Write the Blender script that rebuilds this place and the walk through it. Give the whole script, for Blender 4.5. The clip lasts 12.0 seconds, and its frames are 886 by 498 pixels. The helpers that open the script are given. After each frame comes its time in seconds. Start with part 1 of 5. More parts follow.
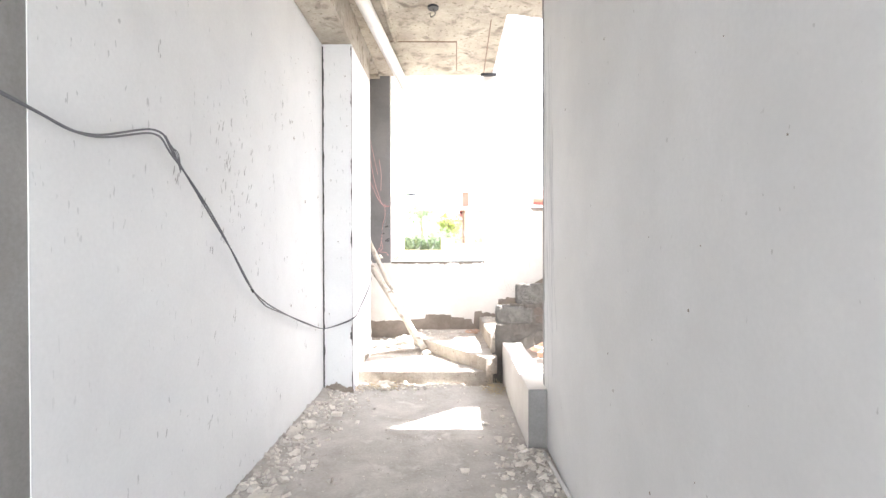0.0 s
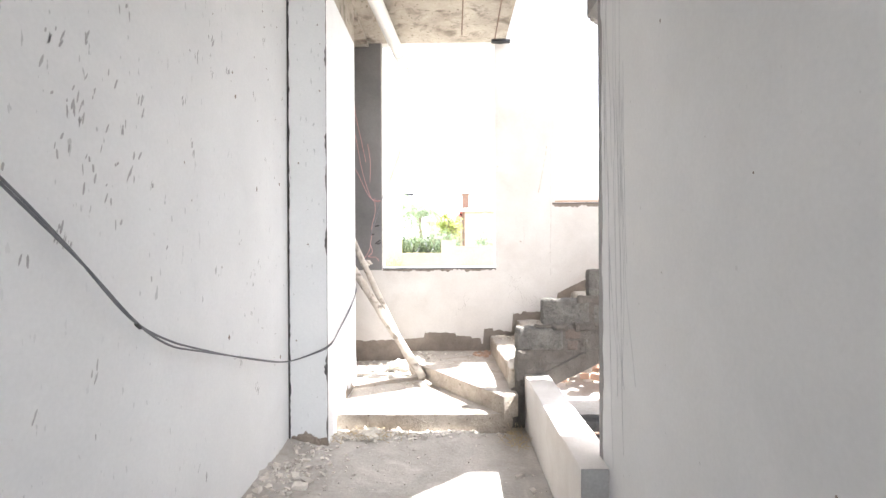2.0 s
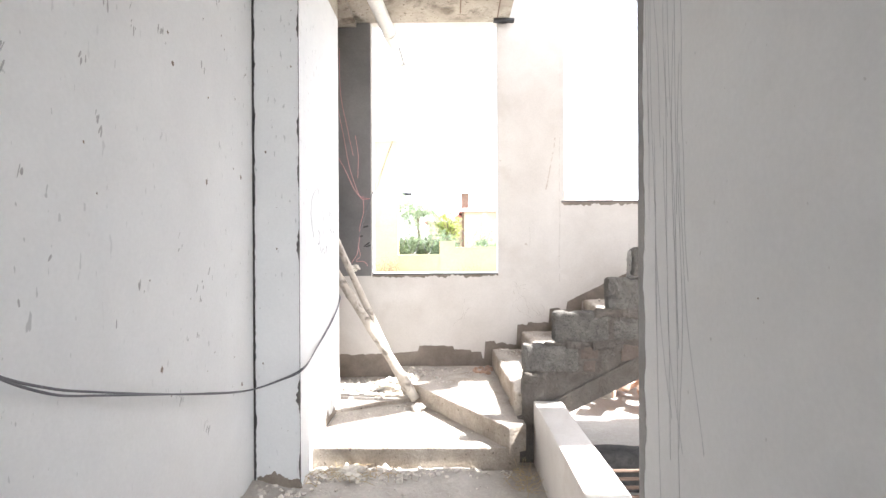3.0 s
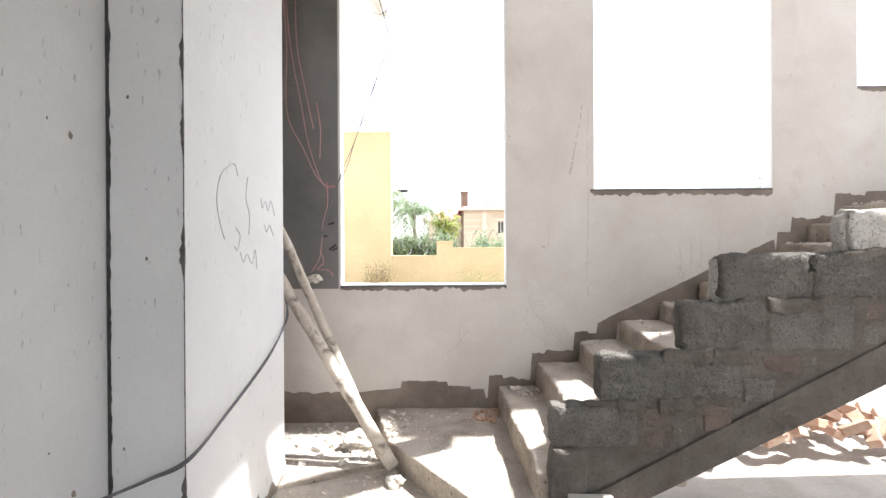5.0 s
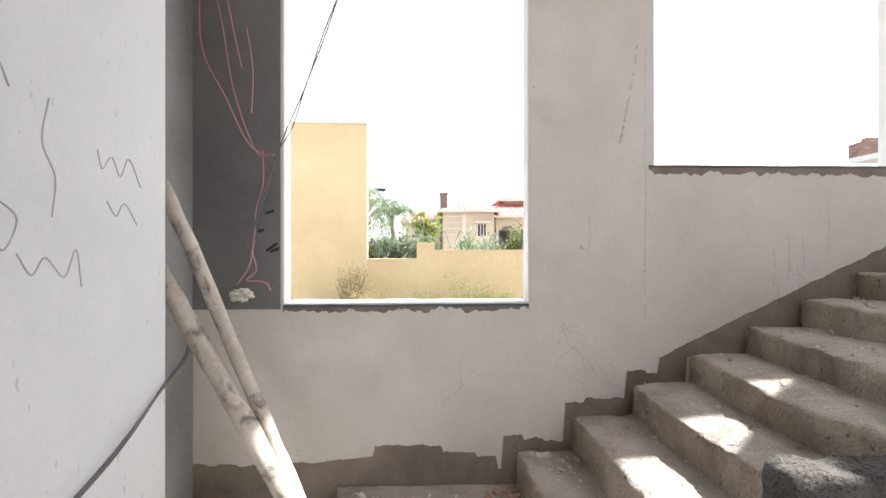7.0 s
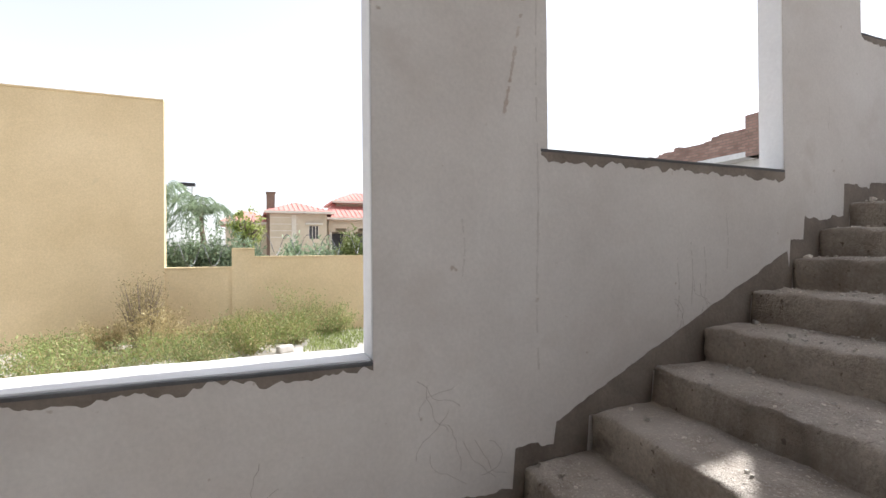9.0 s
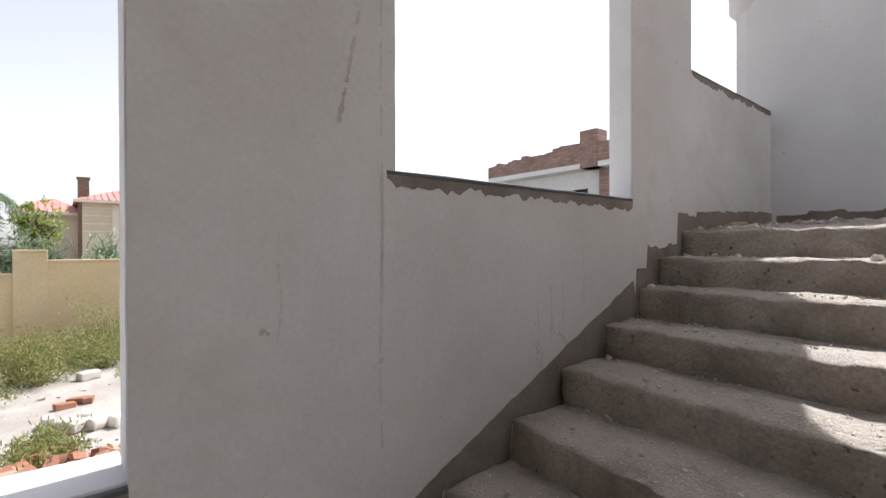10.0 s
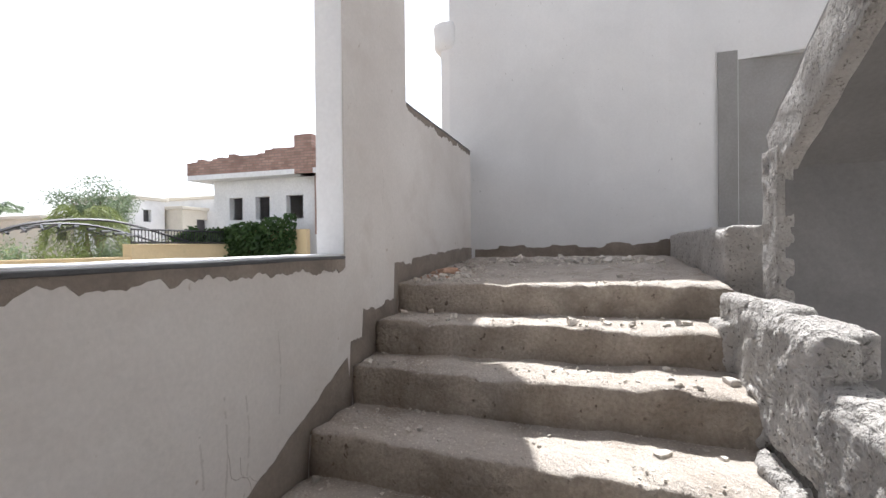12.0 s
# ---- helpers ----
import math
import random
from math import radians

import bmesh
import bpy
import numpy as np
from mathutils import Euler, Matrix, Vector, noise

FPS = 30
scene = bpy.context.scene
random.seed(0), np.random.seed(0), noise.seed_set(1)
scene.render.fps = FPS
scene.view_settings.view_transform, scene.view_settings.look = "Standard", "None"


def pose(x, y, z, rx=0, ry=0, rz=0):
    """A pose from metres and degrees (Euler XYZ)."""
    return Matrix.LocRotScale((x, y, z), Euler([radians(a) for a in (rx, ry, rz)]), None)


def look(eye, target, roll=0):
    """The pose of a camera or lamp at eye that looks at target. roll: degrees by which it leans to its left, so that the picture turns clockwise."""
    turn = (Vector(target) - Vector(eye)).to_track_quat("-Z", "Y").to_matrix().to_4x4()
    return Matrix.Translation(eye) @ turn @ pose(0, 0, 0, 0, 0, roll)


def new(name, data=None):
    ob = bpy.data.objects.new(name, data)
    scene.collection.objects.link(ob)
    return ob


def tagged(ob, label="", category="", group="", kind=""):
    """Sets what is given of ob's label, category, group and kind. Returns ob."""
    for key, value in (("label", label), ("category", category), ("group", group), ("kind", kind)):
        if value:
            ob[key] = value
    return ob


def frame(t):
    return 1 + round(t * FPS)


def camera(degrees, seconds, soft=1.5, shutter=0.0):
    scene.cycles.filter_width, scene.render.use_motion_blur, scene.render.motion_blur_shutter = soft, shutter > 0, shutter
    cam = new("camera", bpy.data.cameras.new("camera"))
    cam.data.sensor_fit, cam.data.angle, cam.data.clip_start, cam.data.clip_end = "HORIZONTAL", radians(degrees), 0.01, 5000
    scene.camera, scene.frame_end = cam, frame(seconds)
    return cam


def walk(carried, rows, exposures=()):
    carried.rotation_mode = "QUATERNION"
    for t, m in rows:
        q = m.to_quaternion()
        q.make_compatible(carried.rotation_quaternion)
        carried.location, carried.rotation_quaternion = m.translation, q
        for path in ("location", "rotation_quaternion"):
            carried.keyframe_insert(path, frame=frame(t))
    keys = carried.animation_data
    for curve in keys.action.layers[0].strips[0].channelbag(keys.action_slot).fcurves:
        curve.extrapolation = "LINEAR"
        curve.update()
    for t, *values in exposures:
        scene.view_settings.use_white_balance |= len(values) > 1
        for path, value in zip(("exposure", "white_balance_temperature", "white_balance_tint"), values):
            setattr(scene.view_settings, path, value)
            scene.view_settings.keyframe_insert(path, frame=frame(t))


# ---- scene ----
cam = camera(86.5, 12.0)
# seconds, eye, point looked at, lean
PATH = [
    (0.0, (0.117, 0.323, 1.446), (0.087, 2.323, 1.433), -0.2),
    (0.5, (0.110, 0.608, 1.430), (0.078, 2.608, 1.420), -0.2),
    (1.0, (0.092, 0.924, 1.440), (0.060, 2.924, 1.436), -0.3),
    (1.5, (0.067, 1.181, 1.460), (0.037, 3.181, 1.457), -0.3),
    (2.0, (0.060, 1.463, 1.458), (0.034, 3.463, 1.455), -0.3),
    (2.5, (0.070, 1.754, 1.483), (0.045, 3.754, 1.483), -0.3),
    (3.0, (0.084, 2.015, 1.489), (0.060, 4.015, 1.487), -0.3),
    (5.0, (0.140, 3.182, 1.527), (0.118, 5.182, 1.521), -0.3),
    (5.5, (0.110, 3.492, 1.522), (0.092, 5.492, 1.515), -0.2),
    (6.0, (0.070, 3.792, 1.525), (0.060, 5.792, 1.526), -0.1),
    (6.5, (0.049, 4.063, 1.512), (0.050, 6.063, 1.514), 0.0),
    (6.7, (0.045, 4.170, 1.513), (0.069, 6.170, 1.518), 0.0),
    (8.5, (0.105, 5.125, 1.552), (0.622, 7.057, 1.550), -0.3),
    (9.0, (0.230, 5.310, 1.585), (0.981, 7.164, 1.598), -0.5),
    (9.5, (0.370, 5.475, 1.680), (1.370, 7.207, 1.676), -0.4),
    (10.0, (0.479, 5.607, 1.738), (1.738, 7.161, 1.731), -0.2),
    (10.5, (0.566, 5.739, 1.806), (2.072, 7.054, 1.798), -0.1),
    (11.0, (0.666, 5.817, 1.869), (2.361, 6.878, 1.860), -0.3),
    (11.5, (0.834, 5.859, 1.908), (2.658, 6.680, 1.894), -0.5),
    (12.0, (1.006, 5.887, 2.002), (2.912, 6.493, 1.987), -0.6),
]
EXPOSURES = [(0.0, 3.38, 6250, 10), (1.0, 3.13, 6250, 10), (2.0, 2.92, 6250, 10), (3.0, 2.66, 6250, 10), (5.0, 1.97, 6350, 10), (6.5, 1.75, 6350, 10),
             (8.5, 1.14, 6250, 10), (9.2, 0.92, 6200, 11), (10.4, 0.62, 6200, 13), (11.2, 0.79, 6200, 12), (12.0, 1.07, 6200, 11)]
walk(cam, [(t, look(eye, target, lean)) for t, eye, target, lean in PATH], EXPOSURES)

# ---- world and light ----
SUN = Vector((1.0, 0.05, 1.43)).normalized()
world = bpy.data.worlds.new("world")
scene.world = world
world.use_nodes = True
wn = world.node_tree.nodes
wl = world.node_tree.links
sky = wn.new("ShaderNodeTexSky")
sky.sky_type = "NISHITA"
sky.sun_disc = False
sky.sun_elevation = math.asin(SUN.z)
sky.sun_rotation = math.atan2(SUN.x, SUN.y)
sky.dust_density = 1.5
sky.air_density = 1.0
haze = wn.new("ShaderNodeHueSaturation")
haze.inputs["Saturation"].default_value = 0.26
wl.new(sky.outputs[0], haze.inputs["Color"])
tint = wn.new("ShaderNodeMix")
tint.data_type, tint.blend_type = "RGBA", "MULTIPLY"
tint.inputs[0].default_value = 1.0
tint.inputs[7].default_value = (1.02, 1.0, 1.0, 1)
wl.new(haze.outputs[0], tint.inputs[6])
wl.new(tint.outputs[2], wn["Background"].inputs[0])
wn["Background"].inputs[1].default_value = 0.15
sun_data = bpy.data.lights.new("sun", "SUN")
sun_data.energy = 4.5
sun_data.angle = radians(0.6)
sun_data.color = (1.0, 0.97, 0.93)
sun = new("sun", sun_data)
sun.matrix_world = look(SUN * 40, (0, 0, 0))
# fill lamp added behind the walker, standing in for daylight from an unseen opening
back_data = bpy.data.lights.new("back_fill_light", "AREA")
back_data.shape = "RECTANGLE"
back_data.size, back_data.size_y = 1.8, 2.4
back_data.energy = 17.5
back_data.color = (0.93, 0.96, 1.0)
back = new("back_fill_light", back_data)
back.matrix_world = look((0.0, -2.55, 1.5), (-0.7, 3, 1.4))


# ---- materials ----
def ramp(nt, fac, stops):
    r = nt.nodes.new("ShaderNodeValToRGB")
    while len(r.color_ramp.elements) < len(stops):
        r.color_ramp.elements.new(0.5)
    for e, (p, c) in zip(r.color_ramp.elements, stops):
        e.position = p
        e.color = (*c, 1) if len(c) == 3 else (c[0], c[0], c[0], 1)
    nt.links.new(fac, r.inputs[0])
    return r.outputs[0]


def tex_noise(nt, co, scale, detail=6, rough=0.6, stretch=None, dist=0.0):
    n = nt.nodes.new("ShaderNodeTexNoise")
    n.inputs["Scale"].default_value = scale
    n.inputs["Detail"].default_value = detail
    n.inputs["Roughness"].default_value = rough
    n.inputs["Distortion"].default_value = dist
    if stretch:
        mp = nt.nodes.new("ShaderNodeMapping")
        mp.inputs["Scale"].default_value = stretch
        nt.links.new(co, mp.inputs[0])
        co = mp.outputs[0]
    nt.links.new(co, n.inputs["Vector"])
    return n.outputs["Fac"]


def mixc(nt, fac, a, b, mode="MIX"):
    m = nt.nodes.new("ShaderNodeMix")
    m.data_type, m.blend_type = "RGBA", mode
    for sock, v in ((m.inputs[0], fac), (m.inputs[6], a), (m.inputs[7], b)):
        if isinstance(v, (int, float)):
            sock.default_value = v
        elif isinstance(v, tuple):
            sock.default_value = (*v, 1)
        else:
            nt.links.new(v, sock)
    return m.outputs[2]


def material(name, dark, light, scale=3.0, grain=40.0, rough=0.9, bump=0.3, metal=0.0, spread=0.0,
             streaks=None, pores=None, patches=None, gdepth=0.004, mottle=0.14, dust=None):
    """dark/light: the two tones mixed by a broad noise; grain: scale of the fine relief; spread: tone shift from object to object."""
    m = bpy.data.materials.new(name)
    m.use_nodes = True
    nt = m.node_tree
    b = nt.nodes["Principled BSDF"]
    co = nt.nodes.new("ShaderNodeTexCoord").outputs["Object"]
    broad = tex_noise(nt, co, scale, 5, 0.62, dist=0.3)
    fine = tex_noise(nt, co, grain, 4, 0.7)
    col = ramp(nt, broad, [(0.3, dark), (0.7, light)])
    fr = ramp(nt, fine, [(0.25, (1 - mottle,)), (0.75, (1 + mottle * 0.6,))])
    col = mixc(nt, 1.0, col, fr, "MULTIPLY")
    if patches:
        pc, psc, lo, hi = patches
        pm = ramp(nt, tex_noise(nt, co, psc, 8, 0.6, dist=0.6), [(lo, (0.0,)), (hi, (1.0,))])
        col = mixc(nt, pm, col, pc)
    if streaks:
        sc_col, sc, lo, st = streaks
        sm = ramp(nt, tex_noise(nt, co, sc, 2, 0.5, stretch=st), [(lo, (0.0,)), (lo + 0.025, (0.85,))])
        gate = ramp(nt, tex_noise(nt, co, 1.1, 2, 0.5), [(0.36, (0.0,)), (0.56, (1.0,))])
        sm = mixc(nt, 1.0, sm, gate, "MULTIPLY")
        col = mixc(nt, sm, col, sc_col)
    if pores:
        pcol, psc, lo = pores
        pn = tex_noise(nt, co, psc, 3, 0.55)
        col = mixc(nt, ramp(nt, pn, [(lo, (0.0,)), (lo + 0.06, (0.9,))]), col, pcol)
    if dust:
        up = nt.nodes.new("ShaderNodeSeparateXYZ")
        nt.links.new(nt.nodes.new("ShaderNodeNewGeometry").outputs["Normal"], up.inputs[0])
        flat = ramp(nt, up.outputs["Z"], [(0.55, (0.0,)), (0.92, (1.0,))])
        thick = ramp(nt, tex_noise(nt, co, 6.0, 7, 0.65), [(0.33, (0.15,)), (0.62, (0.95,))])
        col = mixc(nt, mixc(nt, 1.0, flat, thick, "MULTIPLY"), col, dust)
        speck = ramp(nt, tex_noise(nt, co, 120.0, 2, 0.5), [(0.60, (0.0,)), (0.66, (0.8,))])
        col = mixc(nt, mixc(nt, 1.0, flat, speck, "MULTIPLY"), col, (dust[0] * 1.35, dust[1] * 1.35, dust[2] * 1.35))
    if spread:
        oi = nt.nodes.new("ShaderNodeObjectInfo").outputs["Random"]
        gi = nt.nodes.new("ShaderNodeNewGeometry").outputs["Random Per Island"]
        for src in (oi, gi):
            col = mixc(nt, 1.0, col, ramp(nt, src, [(0.0, (1 - spread,)), (1.0, (1 + spread,))]), "MULTIPLY")
    nt.links.new(col, b.inputs["Base Color"])
    rr = ramp(nt, broad, [(0.2, (max(0, rough - 0.08),)), (0.8, (min(1, rough + 0.08),))])
    nt.links.new(rr, b.inputs["Roughness"])
    b.inputs["Metallic"].default_value = metal
    if bump:
        bp = nt.nodes.new("ShaderNodeBump")
        bp.inputs["Strength"].default_value = bump
        bp.inputs["Distance"].default_value = gdepth
        nt.links.new(fine, bp.inputs["Height"])
        b2 = nt.nodes.new("ShaderNodeBump")
        b2.inputs["Strength"].default_value = min(1, bump)
        b2.inputs["Distance"].default_value = gdepth * 4
        nt.links.new(broad, b2.inputs["Height"])
        nt.links.new(bp.outputs[0], b2.inputs["Normal"])
        nt.links.new(b2.outputs[0], b.inputs["Normal"])
    return m


WHITE_SPLASHED = material("splashed_white_plaster", (0.68, 0.68, 0.68), (0.76, 0.76, 0.755), 1.6, 60, 0.85, 0.14, gdepth=0.003, mottle=0.045,
                          streaks=((0.47, 0.47, 0.47), 48, 0.69, (1, 1, 0.32)))
WHITE_PLAIN = material("white_plaster", (0.65, 0.645, 0.64), (0.74, 0.735, 0.73), 1.3, 60, 0.85, 0.14, gdepth=0.003, mottle=0.045,
                       streaks=((0.46, 0.45, 0.44), 40, 0.725, (1, 1, 0.6)), patches=((0.60, 0.595, 0.59), 1.0, 0.5, 0.85))
WHITE_CRACKED = material("cracked_white_plaster", (0.60, 0.555, 0.51), (0.71, 0.672, 0.63), 1.6, 75, 0.88, 0.2, gdepth=0.003, mottle=0.08,
                         patches=((0.545, 0.49, 0.44), 2.6, 0.55, 0.85), pores=((0.44, 0.37, 0.31), 22, 0.725))
GREY_PLASTER = material("grey_cement_plaster", (0.23, 0.22, 0.21), (0.33, 0.32, 0.31), 2.0, 60, 0.92, 0.25, gdepth=0.003)
COLUMN_CEMENT = material("bare_column_cement", (0.15, 0.145, 0.14), (0.23, 0.22, 0.215), 1.8, 60, 0.92, 0.25, gdepth=0.003)
WALL_CEMENT = material("dark_wall_cement", (0.165, 0.133, 0.106), (0.30, 0.253, 0.21), 4.0, 70, 0.95, 0.6)
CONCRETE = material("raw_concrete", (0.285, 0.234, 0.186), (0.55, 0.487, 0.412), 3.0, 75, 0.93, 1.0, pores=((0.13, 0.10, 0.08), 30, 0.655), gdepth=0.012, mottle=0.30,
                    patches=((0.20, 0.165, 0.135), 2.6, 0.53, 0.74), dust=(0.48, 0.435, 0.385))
SLAB = material("shuttered_concrete_slab", (0.29, 0.255, 0.21), (0.50, 0.46, 0.395), 2.2, 35, 0.93, 0.8,
                patches=((0.15, 0.13, 0.105), 5.0, 0.53, 0.68), pores=((0.17, 0.14, 0.11), 26, 0.62))
# dark block and mortar tones also hold the shade of the outer face
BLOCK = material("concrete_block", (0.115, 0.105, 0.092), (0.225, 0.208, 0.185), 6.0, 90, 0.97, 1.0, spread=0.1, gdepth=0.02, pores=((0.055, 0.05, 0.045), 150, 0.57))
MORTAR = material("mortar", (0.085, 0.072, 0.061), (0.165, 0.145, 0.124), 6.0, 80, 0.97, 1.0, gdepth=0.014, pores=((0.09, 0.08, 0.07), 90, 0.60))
DULL_BRICK = material("dull_old_brick", (0.095, 0.073, 0.06), (0.15, 0.118, 0.098), 7.0, 70, 0.96, 0.8, spread=0.12, gdepth=0.012)
# pale version of the block: sunlight put into its colour besides the dust
PALE_BLOCK = material("dusty_sunlit_block", (0.47, 0.445, 0.415), (0.64, 0.61, 0.575), 7.0, 70, 0.97, 1.0, spread=0.08, gdepth=0.022, pores=((0.20, 0.185, 0.165), 75, 0.60))
DUST_FLOOR = material("dusty_floor", (0.34, 0.31, 0.275), (0.52, 0.485, 0.44), 3.0, 45, 0.95, 0.7,
                      patches=((0.60, 0.57, 0.53), 4.0, 0.58, 0.75), gdepth=0.008)
RUBBLE = material("rubble", (0.45, 0.41, 0.36), (0.66, 0.62, 0.56), 4.0, 60, 0.95, 0.6, spread=0.22)
BRICK = material("brick", (0.44, 0.27, 0.19), (0.58, 0.40, 0.30), 6.0, 60, 0.93, 0.6, spread=0.22,
                 patches=((0.55, 0.47, 0.38), 5.0, 0.5, 0.75))
WOOD = material("weathered_pole_wood", (0.40, 0.35, 0.29), (0.64, 0.58, 0.50), 7.0, 40, 0.85, 0.6,
                patches=((0.20, 0.17, 0.14), 9.0, 0.54, 0.66))
WHITE_PAINT = material("skylit_reveal_paint", (0.74, 0.74, 0.745), (0.82, 0.82, 0.82), 3.0, 60, 0.8, 0.15, mottle=0.06)
BLACK_STONE = material("dark_sill_stone", (0.06, 0.06, 0.062), (0.12, 0.118, 0.115), 6.0, 60, 0.6, 0.3)
PVC = material("white_pvc", (0.66, 0.65, 0.62), (0.76, 0.75, 0.72), 3.0, 50, 0.45, 0.1)
IRON = material("dark_iron", (0.04, 0.042, 0.045), (0.07, 0.07, 0.075), 4.0, 60, 0.5, 0.2, metal=0.6)
RUST = material("rusty_bar", (0.12, 0.08, 0.06), (0.22, 0.15, 0.11), 9.0, 70, 0.85, 0.4)
CABLE = material("grey_cable", (0.10, 0.10, 0.11), (0.17, 0.17, 0.18), 9.0, 70, 0.55, 0.1)
RED_WIRE = material("red_wire", (0.42, 0.20, 0.20), (0.52, 0.30, 0.29), 9.0, 70, 0.5, 0.1)
YELLOW = material("yellow_wall_paint", (0.58, 0.45, 0.26), (0.69, 0.55, 0.34), 0.7, 30, 0.9, 0.3,
                  patches=((0.42, 0.36, 0.23), 0.9, 0.60, 0.78))


# ---- mesh tools ----
def finish(name, bm, mat, parent=None, smooth=False):
    bmesh.ops.recalc_face_normals(bm, faces=bm.faces)
    me = bpy.data.meshes.new(name)
    bm.to_mesh(me)
    bm.free()
    me.materials.append(mat)
    if smooth:
        me.shade_smooth()
    ob = new(name, me)
    if parent:
        ob.parent = parent
    return ob


def part(name, bm, mat, parent, label="", smooth=False):
    return tagged(finish(name, bm, mat, parent, smooth), label)


def structure(name, bm, mat, label, category, smooth=False):
    return tagged(finish(name, bm, mat, None, smooth), label, category, kind="structure")


def thing(name, label, category, group="", at=(0, 0, 0), kind=""):
    e = new(name)
    e.location = at
    e.empty_display_size = 0.1
    return tagged(e, label, category, group, kind)


def box(bm, x0, x1, y0, y1, z0, z1):
    v = [bm.verts.new((x, y, z)) for x in (x0, x1) for y in (y0, y1) for z in (z0, z1)]
    for q in ((0, 1, 3, 2), (4, 6, 7, 5), (0, 4, 5, 1), (2, 3, 7, 6), (0, 2, 6, 4), (1, 5, 7, 3)):
        bm.faces.new([v[i] for i in q])


def axis_cuts(a, b, r, step):
    n = max(1, round((b - a - 2 * r) / step))
    mid = [a + r + (b - a - 2 * r) * i / n for i in range(n + 1)]
    return [a, a + r * 0.3] + mid + [b - r * 0.3, b]


def rough_box(bm, lo, hi, r=0.01, step=0.06, amp=0.004, freq=9.0, seed=0.0, turn=None):
    """A box with rounded, worn edges and an uneven surface."""
    cuts = [axis_cuts(lo[i], hi[i], r, step) for i in range(3)]
    made = {}
    off = Vector((seed * 3.1, seed * 1.7, seed * 2.3))

    def vert(i, j, k):
        key = (i, j, k)
        if key not in made:
            p = Vector((cuts[0][i], cuts[1][j], cuts[2][k]))
            q = Vector([min(max(p[a], lo[a] + r), hi[a] - r) for a in range(3)])
            d = p - q
            if d.length > r:
                p = q + d.normalized() * r
            p = p + amp * noise.noise_vector(p * freq + off) + 0.4 * amp * noise.noise_vector(p * freq * 3.3 + off)
            made[key] = bm.verts.new(turn @ p if turn else p)
        return made[key]

    n = [len(c) - 1 for c in cuts]
    for a in range(3):
        b, c = (a + 1) % 3, (a + 2) % 3
        for end in (0, n[a]):
            for i in range(n[b]):
                for j in range(n[c]):
                    ids = []
                    for di, dj in ((0, 0), (1, 0), (1, 1), (0, 1)):
                        t = [0, 0, 0]
                        t[a], t[b], t[c] = end, i + di, j + dj
                        ids.append(vert(*t))
                    bm.faces.new(ids)


def panel_wall(bm, us, zs, holes, place, thick):
    """A wall of one mesh, cut by the lines us and zs; cells whose middle lies in a hole are open. place(u, z, d) gives a point, d: depth."""
    nu, nz = len(us) - 1, len(zs) - 1

    def solid(i, j):
        if not (0 <= i < nu and 0 <= j < nz):
            return False
        u, z = (us[i] + us[i + 1]) / 2, (zs[j] + zs[j + 1]) / 2
        return not any(a < u < b and c < z < d for a, b, c, d in holes)

    made = {}

    def vert(i, j, d):
        if (i, j, d) not in made:
            made[i, j, d] = bm.verts.new(place(us[i], zs[j], d * thick))
        return made[i, j, d]

    for i in range(nu):
        for j in range(nz):
            if not solid(i, j):
                continue
            for d in (0, 1):
                bm.faces.new([vert(i, j, d), vert(i + 1, j, d), vert(i + 1, j + 1, d), vert(i, j + 1, d)])
            for di, dj, e in ((-1, 0, ((i, j), (i, j + 1))), (1, 0, ((i + 1, j), (i + 1, j + 1))),
                              (0, -1, ((i, j), (i + 1, j))), (0, 1, ((i, j + 1), (i + 1, j + 1)))):
                if not solid(i + di, j + dj):
                    (a, b), (c, d2) = e
                    bm.faces.new([vert(a, b, 0), vert(c, d2, 0), vert(c, d2, 1), vert(a, b, 1)])


def prism(bm, plan, z0, z1):
    lo = [bm.verts.new((x, y, z0)) for x, y in plan]
    hi = [bm.verts.new((x, y, z1)) for x, y in plan]
    n = len(plan)
    bm.faces.new(lo)
    bm.faces.new(hi)
    for i in range(n):
        bm.faces.new([lo[i], lo[(i + 1) % n], hi[(i + 1) % n], hi[i]])


def rough_prism(bm, plan, z0, z1, bevel=0.012, cell=0.1, amp=0.006, freq=8.0):
    prism(bm, plan, z0, z1)
    bmesh.ops.recalc_face_normals(bm, faces=bm.faces)
    top = [e for e in bm.edges if all(v.co.z > z1 - 1e-4 for v in e.verts)]
    bmesh.ops.bevel(bm, geom=top, offset=bevel, segments=2, affect="EDGES", profile=0.5)
    for axis in range(3):
        vals = [v.co[axis] for v in bm.verts]
        a, b = min(vals), max(vals)
        n = int((b - a) / cell)
        for i in range(1, n + 1):
            p, q = Vector((0, 0, 0)), Vector((0, 0, 0))
            p[axis], q[axis] = a + i * (b - a) / (n + 1), 1
            bmesh.ops.bisect_plane(bm, geom=bm.verts[:] + bm.edges[:] + bm.faces[:], plane_co=p, plane_no=q, dist=1e-5)
    for v in bm.verts:
        v.co += amp * noise.noise_vector(v.co * freq) + 0.4 * amp * noise.noise_vector(v.co * freq * 3)


